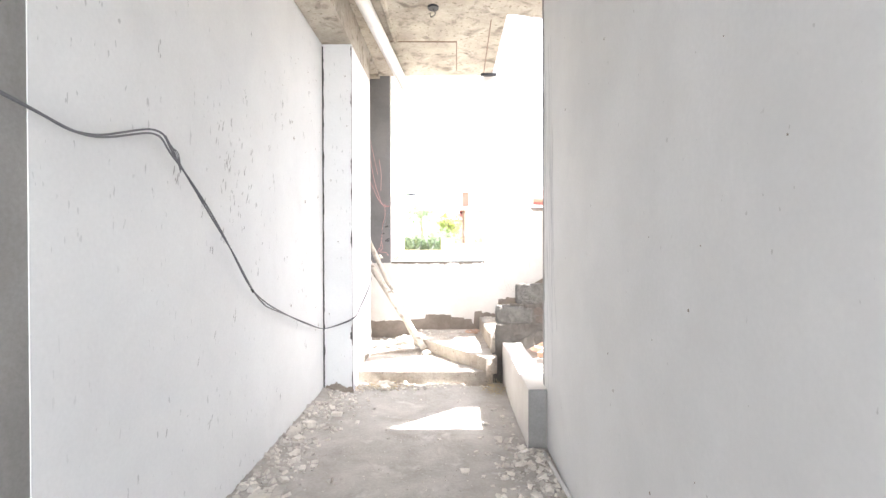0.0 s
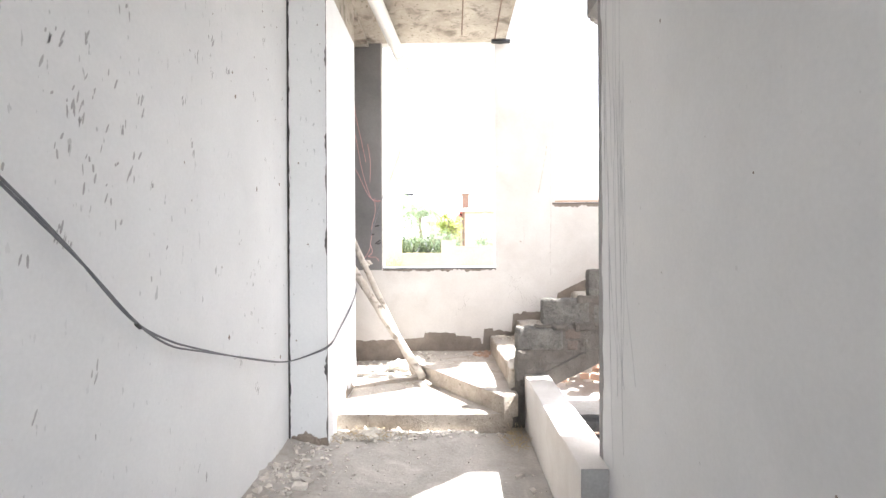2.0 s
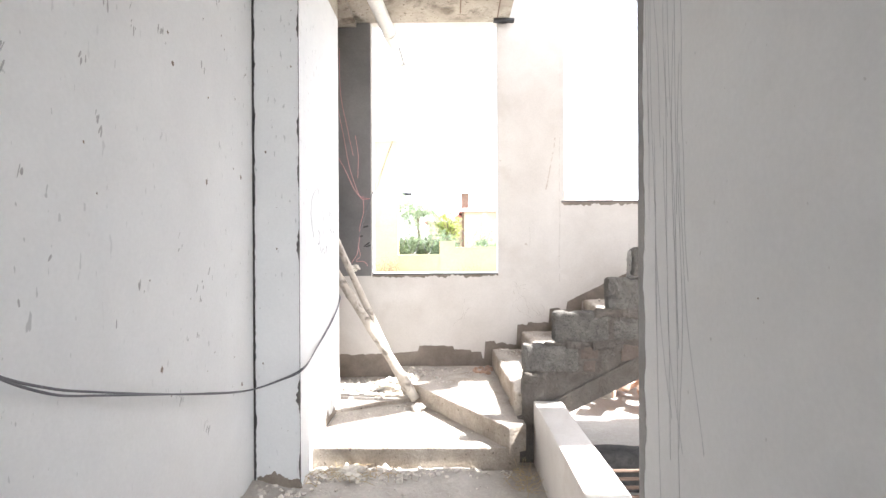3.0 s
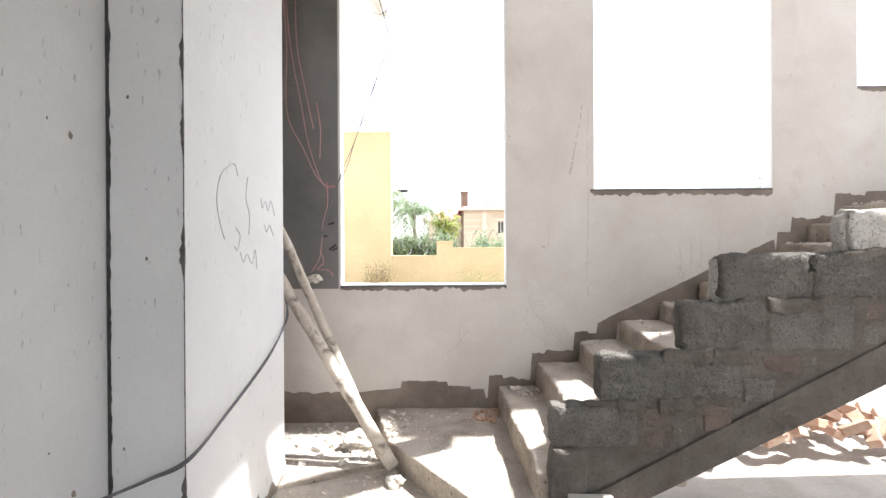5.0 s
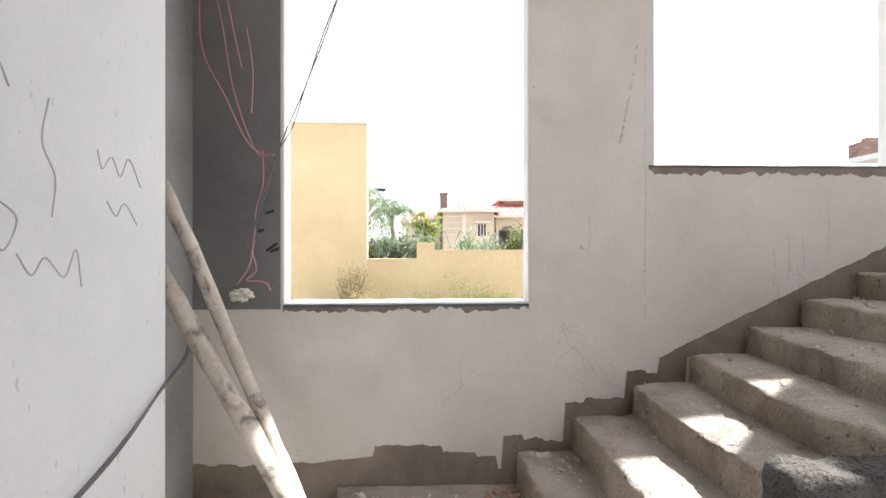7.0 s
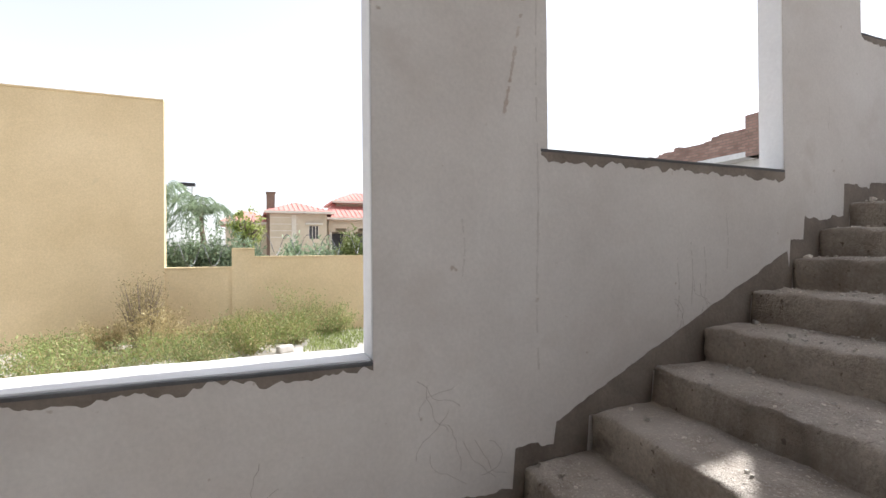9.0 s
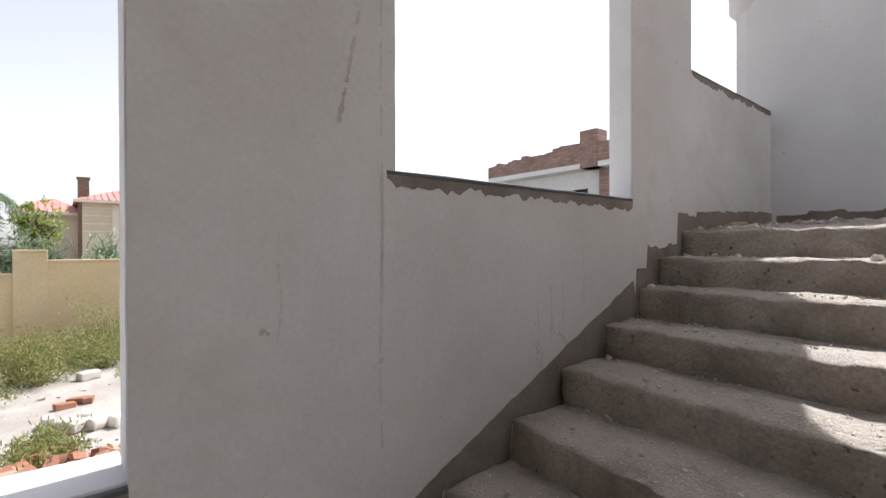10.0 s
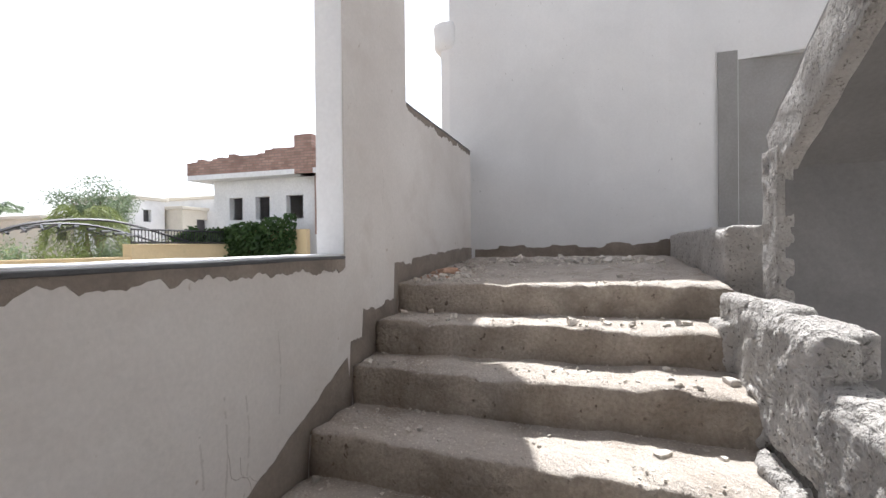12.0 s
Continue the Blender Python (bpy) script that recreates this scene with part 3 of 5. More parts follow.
win_face = lambda u, z, d: (u, WIN_Y - d, z)
xs = [NICHE + (4.58 - NICHE) * i / 420 for i in range(421)]
band("trim_dado", xs, lambda x: (tread_at(x) if x > -0.41 else LOW_CORNER) - 0.02, dado_top, win_face, WALL_CEMENT, "bare dark cement band along the stair wall")
for n, (x0, x1, z, deep) in enumerate(((W1[0], W1[1], W1[2], 0.03), (W2[0] - 0.03, W2[1], W2[2], 0.045), (W3[0], W3[1] - 0.01, W3[2], 0.035))):
    xs = [x0 + (x1 - x0) * i / 120 for i in range(121)]
    band("trim_sill", xs, lambda x: z - deep - jag(x, 0.03, 8.0, n * 7.0), lambda x: z - 0.001, win_face, WALL_CEMENT, "ragged dark cement under the window sill")
    bm = bmesh.new()
    rough_box(bm, (x0, WIN_Y - 0.004, z - 0.010), (x1, WIN_Y + 0.014, z + 0.002), 0.003, 0.06, 0.002, 8.0, n + 40)
    structure("trim_sill_edge", bm, BLACK_STONE, "dark stone edge of the window sill", "window sill")
    bm = bmesh.new()
    rough_box(bm, (x0, WIN_Y + 0.016, z - 0.03), (x1, WIN_Y + 0.22, z + 0.007), 0.004, 0.08, 0.003, 8.0, n + 80)
    structure("window_%d" % (n + 1), bm, WHITE_PLAIN, "white painted bare window sill dusted with sand", "window sill")
# white painted reveals of the window openings, with skylight put into their colour
for x0, x1, z0, z1 in (W1, W2, W3):
    for x in (x0, x1 - 0.004) if x1 < 4 else (x0,):
        bm = bmesh.new()
        rough_box(bm, (x, WIN_Y + 0.004, z0 + 0.008), (x + 0.004, WIN_Y + WIN_T - 0.002, z1 - 0.004), 0.001, 0.06, 0.0012, 9.0, x)
        structure("trim_reveal", bm, WHITE_PAINT, "white painted reveal lightened for skylight", "window reveal")
ys = [3.02 + 3.76 * i / 200 for i in range(201)]
band("trim_end_dado", ys, lambda y: 1.88, lambda y: 1.985 + 0.075 * max(0, (5.9 - y)) + jag(y, 0.014, 6) + 0.012 * math.sin(math.floor(y * 5) * 3), lambda u, z, d: (end_x(u) - d, u, z), WALL_CEMENT, "bare dark cement band along the end wall")
# bare column beside the first window
bm = bmesh.new()
panel_wall(bm, [NICHE, W1[0] - 0.012, W1[0]], [W1[2] - 0.02, 4.2], [(W1[0] - 0.012, 9, -9, 9)], lambda u, z, d: (u, WIN_Y - 0.004 + d, z), 0.003)
structure("wall_column", bm, COLUMN_CEMENT, "bare grey cement column beside the window", "wall")

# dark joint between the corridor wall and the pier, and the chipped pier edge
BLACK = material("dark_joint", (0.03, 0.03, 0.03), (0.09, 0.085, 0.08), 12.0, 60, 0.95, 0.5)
zs2 = [3.4 * i / 300 for i in range(301)]
bm = bmesh.new()
prev = None
for z in zs2:
    w = 0.012 + abs(jag(z, 0.012, 5.0, 3.0))
    row = [bm.verts.new((LEFT + 0.001, PIER_Y - 0.003, z)), bm.verts.new((LEFT + w, PIER_Y - 0.003, z)), bm.verts.new((LEFT + w, PIER_Y, z))]
    if prev:
        bm.faces.new([prev[0], row[0], row[1], prev[1]])
        bm.faces.new([prev[1], row[1], row[2], prev[2]])
    prev = row
structure("trim_joint", bm, BLACK, "dark open joint between wall and pier", "joint")
CHIP = material("chipped_cement", (0.07, 0.065, 0.06), (0.16, 0.15, 0.14), 12.0, 60, 0.95, 0.6)
bm = bmesh.new()
prev = None
for i in range(1101):
    z = 3.4 * i / 1100
    big = max(0, noise.noise((z * 4.3, 7, 2)) - 0.02)
    w = 0.001 + 0.003 * abs(noise.noise((z * 45, 1, 1))) + 0.07 * big * (0.6 + 0.6 * noise.noise((z * 30, 4, 4))) 
    w = max(0.0012, w)
    row = [bm.verts.new((PIER_X - w, PIER_Y - 0.0025, z)), bm.verts.new((PIER_X + 0.0015, PIER_Y - 0.0025, z)), bm.verts.new((PIER_X + 0.0015, PIER_Y + w * 0.35, z))]
    if prev:
        bm.faces.new([prev[0], row[0], row[1], prev[1]])
        bm.faces.new([prev[1], row[1], row[2], prev[2]])
    prev = row
structure("trim_chips", bm, CHIP, "chipped plaster along the pier corner", "chips")
bm = bmesh.new()
for i in range(26):
    x = random.uniform(LEFT, PIER_X - 0.05)
    rough_box(bm, (x, PIER_Y - 0.004, 0), (x + random.uniform(0.03, 0.08), PIER_Y + 0.01, random.uniform(0.02, 0.09)), 0.003, 0.02, 0.012, 40.0, i)
structure("trim_pier_foot", bm, WALL_CEMENT, "crumbling cement foot of the pier", "chips")
us2 = [LEFT + 0.02 + (PIER_X - LEFT - 0.02) * i / 60 for i in range(61)]
band("trim_foot_pier", us2, lambda u: 0.0, lambda u: 0.085 + jag(u, 0.05, 9.0, 4.0), lambda u, z, d: (u, PIER_Y - d, z), WALL_CEMENT, "bare damp cement at the foot of the pier")
us2 = [1.75 + (PIER_Y - 1.76) * i / 240 for i in range(241)]
band("trim_foot_wall", us2, lambda u: 0.0, lambda u: 0.045 + jag(u, 0.035, 5.0, 6.0), lambda u, z, d: (LEFT + d, u, z), DUST_FLOOR, "dusty foot of the corridor wall")
us2 = [5.20 + (PIER_END - 5.21) * i / 60 for i in range(61)]
band("trim_foot_reveal", us2, lambda u: RISE[0], lambda u: RISE[0] + 0.06 + jag(u, 0.05, 7.0, 8.0), lambda u, z, d: (PIER_X + d, u, z), WALL_CEMENT, "cement stained foot of the pier side")
# raw end of the right wall
zs3 = [4.0 * i / 260 for i in range(261)]
band("trim_wall_end", zs3, lambda z: RIGHT_END - 0.055 + jag(z, 0.02, 4.0, 9.0), lambda z: RIGHT_END - 0.001, lambda u, y, d: (RIGHT - d, y, u), GREY_PLASTER, "raw plaster edge at the wall end")

# scratches, scribbles, smears
PENCIL = material("pencil_line", (0.42, 0.42, 0.43), (0.56, 0.56, 0.57), 9, 50, 0.9, 0)
wall_r = bpy.data.objects["wall_right"]
pier = bpy.data.objects["wall_pier"]
for i in range(15):
    y = random.uniform(3.47, 3.72)
    z = random.uniform(1.6, 3.2)
    ln = random.uniform(0.5, 1.8)
    dy = random.choice((random.uniform(-0.16, -0.05), random.uniform(-0.04, 0.02)))
    bm = bmesh.new()
    pts = [(RIGHT - 0.0005, min(RIGHT_END - 0.05, y + dy * s * s + 0.03 * noise.noise((s * 2.2, i, 0))), z - ln * s) for s in [j / 12 for j in range(13)]]
    tube(bm, pts, 0.0009, 4)
    part("scratch", bm, PENCIL, wall_r)
SCRIBBLES = [[(5.34, 1.92), (5.25, 1.86), (5.21, 1.76), (5.23, 1.66), (5.28, 1.57)], [(5.34, 1.92), (5.39, 1.93), (5.42, 1.88)],
             [(5.53, 1.89), (5.51, 1.78), (5.55, 1.70), (5.54, 1.60)], [(5.39, 1.63), (5.44, 1.59), (5.41, 1.52), (5.38, 1.54)],
             [(5.70, 1.80), (5.72, 1.75), (5.76, 1.79), (5.80, 1.74), (5.84, 1.80), (5.90, 1.72)], [(5.74, 1.66), (5.78, 1.62), (5.82, 1.66), (5.88, 1.60)],
             [(5.44, 1.51), (5.48, 1.46), (5.52, 1.50), (5.58, 1.45), (5.62, 1.52), (5.64, 1.42)]]
for s in SCRIBBLES:
    bm = bmesh.new()
    tube(bm, curve_points([(PIER_X + 0.0006, 4.063 + (y - 4.063) * 0.962, 1.512 + (z - 1.512) * 0.962) for y, z in s], 6), 0.0024, 4)
    part("scribble", bm, PENCIL, pier)
SMEAR = material("brown_smear", (0.47, 0.385, 0.32), (0.58, 0.515, 0.46), 12, 60, 0.95, 0.5)
wall_w = bpy.data.objects["wall_window"]


def ribbon(name, pts, width, mat, parent, label="", gap=0.0, seed=0):
    """A thin uneven smear on the stair wall; pts: x, z; gap: how much of it is broken away."""
    bm = bmesh.new()
    c = curve_points([(x, 0, z) for x, z in pts], 26)
    prev = None
    for i, p in enumerate(c):
        w = width * (0.55 + 0.9 * abs(noise.noise((i * 0.31, seed, 0.5))) + 0.5 * noise.noise((i * 1.3, seed, 2.5)))
        if noise.noise((i * 0.17, seed, 7.7)) < gap - 0.5 or w < width * 0.2:
            prev = None
            continue
        o = width * 0.5 * noise.noise((i * 0.9, seed, 4.5))
        row = [bm.verts.new((p.x - w + o, WIN_Y - 0.0015, p.z)), bm.verts.new((p.x + w + o, WIN_Y - 0.0015, p.z))]
        if prev:
            bm.faces.new([prev[0], row[0], row[1], prev[1]])
        prev = row
    return part(name, bm, mat, parent, label)


DRIP = material("faint_brown_drip", (0.55, 0.505, 0.46), (0.62, 0.58, 0.54), 9, 60, 0.95, 0)
ribbon("plaster_smear", [(1.165, 2.62), (1.15, 2.48), (1.12, 2.34), (1.095, 2.2), (1.07, 2.08)], 0.007, SMEAR, wall_w, "brown smear on the plaster", 0.2)
ribbon("drip_stain", [(1.21, 2.6), (1.205, 2.2), (1.21, 1.8), (1.20, 1.4), (1.205, 1.15)], 0.0045, DRIP, wall_w, "faint brown drip stain", 0.12, 3)
for n, (x, z0, z1) in enumerate(((1.98, 1.62, 1.35), (2.06, 1.60, 1.38), (1.9, 1.55, 1.3), (2.2, 1.75, 1.5), (0.9, 1.7, 1.5), (2.95, 2.35, 2.2))):
    ribbon("drip_stain", [(x, z0), (x + 0.01, (z0 + z1) / 2), (x, z1)], 0.004, DRIP, wall_w, "faint brown drip stain", 0.12, n + 5)
CRACK = material("plaster_crack", (0.33, 0.28, 0.24), (0.42, 0.37, 0.33), 9, 60, 0.95, 0)
random.seed(11)
for cx, cz, n in ((0.86, 1.02, 9), (2.02, 1.38, 6), (0.3, 0.85, 3)):
    for k in range(n):
        x, z = cx + random.uniform(-0.16, 0.16), cz + random.uniform(-0.12, 0.14)
        a = random.uniform(-0.6, 0.6) + random.choice((0, 1.57, 1.57))
        pts = [(x, WIN_Y, z)]
        for i in range(9):
            a += random.uniform(-0.7, 0.7)
            x, z = x + 0.022 * math.cos(a), z - 0.022 * abs(math.sin(a))
            pts.append((x, WIN_Y, z))
        bm = bmesh.new()
        tube(bm, pts, 0.0007, 4)
        part("crack", bm, CRACK, wall_w)
# dried mortar spots on the corridor walls
wall_l = bpy.data.objects["wall_left"]
for i in range(64):
    s = random.choice((0.003, 0.004, 0.004, 0.006, 0.010))
    h = s * random.uniform(1.0, 2.2)
    if i < 30:
        c, r, own = (LEFT, PIER_Y - 0.06 - abs(random.gauss(0, 0.55)), random.uniform(0.5, 3.2)), (0.002, s, h), wall_l
    elif i < 42:
        c, r, own = (random.uniform(LEFT + 0.04, PIER_X - 0.03), PIER_Y, random.uniform(0.3, 3.2)), (s * 0.6, 0.002, s * 0.8), pier
    else:
        c, r, own = (RIGHT, random.uniform(1.2, 3.5), random.uniform(0.4, 2.7)), (0.002, s * 0.5, h * 0.4), wall_r
    bm = bmesh.new()
    bmesh.ops.create_icosphere(bm, subdivisions=2, radius=1)
    for v in bm.verts:
        f = 0.85 + 0.7 * noise.noise(v.co * 1.9 + Vector((i * 3.7, 0, 0)))
        v.co = Vector(c) + Vector((v.co.x * r[0], v.co.y * r[1] * f, v.co.z * r[2] * f)) if own != pier else Vector(c) + Vector((v.co.x * r[0] * f, v.co.y * r[1], v.co.z * r[2] * f))
    part("mortar_spot", bm, WALL_CEMENT, own)
SPLASH = material("grey_cement_splash", (0.36, 0.355, 0.35), (0.47, 0.465, 0.46), 14, 60, 0.95, 0.4)
random.seed(33)
for i in range(70):
    y, z = random.uniform(2.2, PIER_Y - 0.05), random.uniform(0.3, 2.9)
    if i % 7 < 3:
        y, z = random.gauss(3.05, 0.22), random.gauss(1.75, 0.25)
    bm = bmesh.new()
    for j in range(random.choice((1, 2, 3, 5))):
        c = Vector((LEFT, y + random.gauss(0, 0.016), z + random.gauss(0, 0.025)))
        w, h, lean = random.uniform(0.002, 0.006), random.uniform(0.006, 0.024), random.uniform(-0.1, 0.5)
        ring = [bm.verts.new(c + Vector((0.0012, w * math.cos(a) * random.uniform(0.6, 1.2) + lean * h * math.sin(a), h * math.sin(a)))) for a in (k * math.pi / 5 for k in range(10))]
        bm.faces.new(ring)
    part("cement_splash", bm, SPLASH, wall_l)
bm = bmesh.new()
for x, z, l, tw in ((-0.745, 1.535, 0.07, 0.6), (-0.73, 1.52, 0.05, 0.4), (-0.755, 1.715, 0.05, 0.3), (-0.80, 1.62, 0.03, 0.2)):
    m = Matrix.Translation((x, WIN_Y - 0.006, z)) @ Matrix.Rotation(-tw, 4, "Y")
    rough_box(bm, (-l / 2, -0.003, -0.007), (l / 2, 0.006, 0.007), 0.003, 0.012, 0.004, 50.0, x * 9, m)
part("mortar_splash", bm, BLACK, bpy.data.objects["wall_column"], "dark mortar splash")

# ---- loose things ----
pole = thing("wooden_pole", "weathered round wooden pole leaning against the pier end", "pole", "leaning poles")
bm = bmesh.new()
p0, p1 = Vector((-0.20, 6.03, 0.20)), Vector((-1.06, 6.30, 1.46))
tube(bm, [p0.lerp(p1, s / 24) + 0.007 * noise.noise_vector((s * 0.5, 1, 2)) for s in range(25)], lambda s: 0.041 + 0.004 * noise.noise((s * 9, 5, 1)) - 0.004 * s, 12)
part("shaft", bm, WOOD, pole, smooth=True)
pole2 = thing("wooden_pole", "thin pale wooden pole leaning beside a thicker one", "pole", "leaning poles")
bm = bmesh.new()
p0, p1 = Vector((-0.29, 6.14, 0.22)), Vector((-1.06, 6.36, 1.80))
tube(bm, [p0.lerp(p1, s / 24) + 0.006 * noise.noise_vector((s * 0.5, 8, 2)) for s in range(25)], lambda s: 0.030 + 0.003 * noise.noise((s * 9, 2, 1)), 10)
part("shaft", bm, WOOD, pole2, smooth=True)

pipe = thing("pvc_pipe", "white plastic drain pipe hung under the slab", "pipe")
pa, pb = Vector((-0.74, 3.6, 3.67)), Vector((-0.42, 7.2, 3.55))
bm = bmesh.new()
tube(bm, [pa.lerp(pb, s / 10) for s in range(11)], 0.062, 16)
part("tube", bm, PVC, pipe, smooth=True)
for s in (0.83, 0.995):
    bm = bmesh.new()
    tube(bm, [pa.lerp(pb, s - 0.012), pa.lerp(pb, s + 0.004)], 0.069, 16)
    part("collar", bm, PVC, pipe, "pipe socket collar")

cab = thing("electric_cable", "twisted grey electric cable strung along the wall", "cable")
CX = LEFT + 0.03
route = [(CX, 0.85, 2.0), (CX, 1.62, 1.86), (CX, 1.90, 1.825), (CX, 2.25, 1.92), (CX, 2.38, 1.85), (CX, 2.64, 1.66), (CX, 2.91, 1.44), (CX, 3.17, 1.205),
         (CX, 3.38, 1.08), (CX, 3.62, 0.995), (CX + 0.01, 4.22, 0.81), (CX + 0.02, 4.72, 0.675), (-0.95, 4.88, 0.69), (-0.815, 4.90, 0.755), (-0.815, 5.2, 0.82), (-0.82, 5.65, 0.94), (-0.825, 5.92, 1.06), (-0.93, 6.3, 1.10), (-1.0, 6.45, 1.22)]
for ph in (0, math.pi):
    bm = bmesh.new()
    base = curve_points(route, 12)
    tube(bm, [p + Vector((0.004 * math.cos(i * 0.16 + ph), 0.004 * math.sin(i * 0.16 + ph), 0.005 * math.sin(i * 0.05 + ph) + 0.003 * math.cos(i * 0.16 + ph))) for i, p in enumerate(base)], 0.0045, 6)
    part("strand", bm, CABLE, cab, smooth=True)
for i in range(3):
    bm = bmesh.new()
    tube(bm, curve_points([(CX + 0.01, 2.31 + 0.012 * i, 1.92 - 0.02 * i), (CX + 0.02, 2.365 + 0.008 * i, 1.845 + 0.008 * i), (CX + 0.01, 2.42, 1.78 + 0.012 * i)], 5), 0.0022, 5)
    part("strand_end", bm, CABLE, cab, smooth=True)
bm = bmesh.new()
tube(bm, [(CX, 3.19, 1.185), (CX, 3.215, 1.165)], 0.0075, 6)
part("splice", bm, BLACK, cab, "taped cable splice", True)

wires = thing("loose_wires", "tangled thin red house wires hanging by the window", "wires")
WY = 6.70
RED = [[(-1.10, 3.6), (-1.06, 3.07), (-1.06, 2.55), (-0.94, 2.27), (-0.84, 2.06), (-0.77, 2.00), (-0.70, 1.99)],
       [(-1.08, 3.6), (-1.03, 3.0), (-0.96, 2.62), (-0.90, 2.32), (-0.83, 2.08), (-0.78, 1.99), (-0.705, 1.985)],
       [(-1.0, 3.5), (-0.99, 3.05), (-0.91, 2.66), (-0.86, 2.42)], [(-0.84, 2.62), (-0.815, 2.42), (-0.82, 2.2)],
       [(-0.77, 2.02), (-0.765, 1.86), (-0.80, 1.72), (-0.81, 1.57), (-0.83, 1.44), (-0.88, 1.35)],
       [(-0.82, 1.52), (-0.80, 1.42), (-0.84, 1.37), (-0.76, 1.36), (-0.72, 1.32)]]
for s in RED:
    bm = bmesh.new()
    tube(bm, curve_points([(x, WY + 0.02 * math.sin(x * 30), z) for x, z in s], 8), 0.0037, 5)
    part("wire", bm, RED_WIRE, wires)
for dx in (0.0, 0.012):
    bm = bmesh.new()
    tube(bm, curve_points([(-0.81 - dx, WY, 1.60), (-0.76 + dx, WY, 1.80), (-0.69, WY, 2.0), (-0.64 + dx * 2, WY, 2.13), (-0.55, WY, 2.34), (-0.47 + dx, WY, 2.58), (-0.37, WY, 2.85), (-0.30, WY, 3.1), (-0.40, WY, 3.5)], 8), 0.003, 5)
    part("wire", bm, CABLE, wires, "grey wire")

hook = thing("fan_hook_box", "round metal fan hook box in the slab", "hook box", at=(-0.04, 4.93, CEIL))
bm = bmesh.new()
tube(bm, [(0, 0, -0.02), (0, 0, 0.02)], 0.055, 12)
part("box_cap", bm, IRON, hook)
bm = bmesh.new()
tube(bm, curve_points([(0, 0, -0.02), (0.02, 0, -0.07), (-0.02, 0, -0.10), (-0.03, 0, -0.06)], 6), 0.005, 6)
part("rod", bm, IRON, hook)
ceil = bpy.data.objects["ceiling"]
for a, b2, w in (((-0.56, 5.70), (0.20, 5.72), 0.010), ((0.20, 5.72), (0.21, 6.6), 0.006), ((0.55, 5.2), (0.58, 6.7), 0.006), ((-0.52, 4.3), (-0.50, 5.7), 0.03)):
    bm = bmesh.new()
    tube(bm, [(a[0], a[1], CEIL), (b2[0], b2[1], CEIL)], w, 6)
    part("conduit", bm, SLAB if w > 0.02 else RUST, ceil)
bm = bmesh.new()
rough_box(bm, (0.54, 6.70, CEIL - 0.03), (0.75, 6.76, CEIL - 0.002), 0.006, 0.05, 0.006, 12, 4)
tagged(finish("timber_batten", bm, IRON), "dark timber batten under the slab edge", "batten")

rod = thing("plastic_conduit", "pale plastic conduit lying along the wall foot", "conduit")
bm = bmesh.new()
tube(bm, [(0.80, 2.2, 0.02), (0.79, 3.0, 0.02), (0.755, 3.55, 0.03)], 0.013, 8)
part("tube", bm, PVC, rod, smooth=True)


def crumb(bm, p, s, flat=0.5):
    """An angular chip of plaster or mortar."""
    m = Matrix.Translation(p) @ Euler((random.uniform(-0.5, 0.5), random.uniform(-0.5, 0.5), random.uniform(0, 6.3))).to_matrix().to_4x4()
    sx, sy, sz = s * random.uniform(0.6, 1.3), s * random.uniform(0.5, 1.0), s * random.uniform(0.25, flat + 0.2)
    vs = []
    for x in (-1, 1):
        for y in (-1, 1):
            for z in (-1, 1):
                vs.append(bm.verts.new(m @ Vector((sx * x * random.uniform(0.45, 1), sy * y * random.uniform(0.45, 1), sz * z * random.uniform(0.6, 1)))))
    for q in ((0, 1, 3, 2), (4, 6, 7, 5), (0, 4, 5, 1), (2, 3, 7, 6), (0, 2, 6, 4), (1, 5, 7, 3)):
        bm.faces.new([vs[i] for i in q])


def litter(name, label, spots, mat=None):
    """spots: number, centre x, y, spread x, y, height function, size range"""
    bm = bmesh.new()
    for n, cx, cy, rx, ry, h, s0, s1 in spots:
        for i in range(n):
            x, y = random.gauss(cx, rx), random.gauss(cy, ry)
            z = h(x, y)
            if z is None:
                continue
            s = s0 + (s1 - s0) * random.random() ** 2.5
            crumb(bm, (x, y, z + s * 0.25), s)
    return tagged(finish(name, bm, mat or RUBBLE), label, "rubble", kind="stuff")


def on_floor(x, y):
    if not LEFT + 0.02 < x < (0.64 if y > 3.64 else RIGHT - 0.02) or y > 5.16:
        return None
    if x < PIER_X and y > PIER_Y - 0.02:
        return None
    return bank(x, y) - 0.002


def on_winder(x, y):
    if not (NICHE + 0.04 < x < 0.52) or y > 6.75 or y < 5.2 or (x < PIER_X + 0.03 and y < PIER_END + 0.03):
        return None
    edge = 6.14 - (x + 0.22) * 1.43 if x > -0.22 else 6.14 + (x + 0.22) * 0.46
    if y > edge + 0.03:
        return RISE[1] if x > -0.25 - 0.28 * (y - 6.18) else LOW_CORNER
    return RISE[0] if y < edge - 0.03 else None


def on_flight(x, y):
    if not (0.56 < x < 4.5 and 5.45 < y < 6.76):
        return None
    return tread_at(x, y)


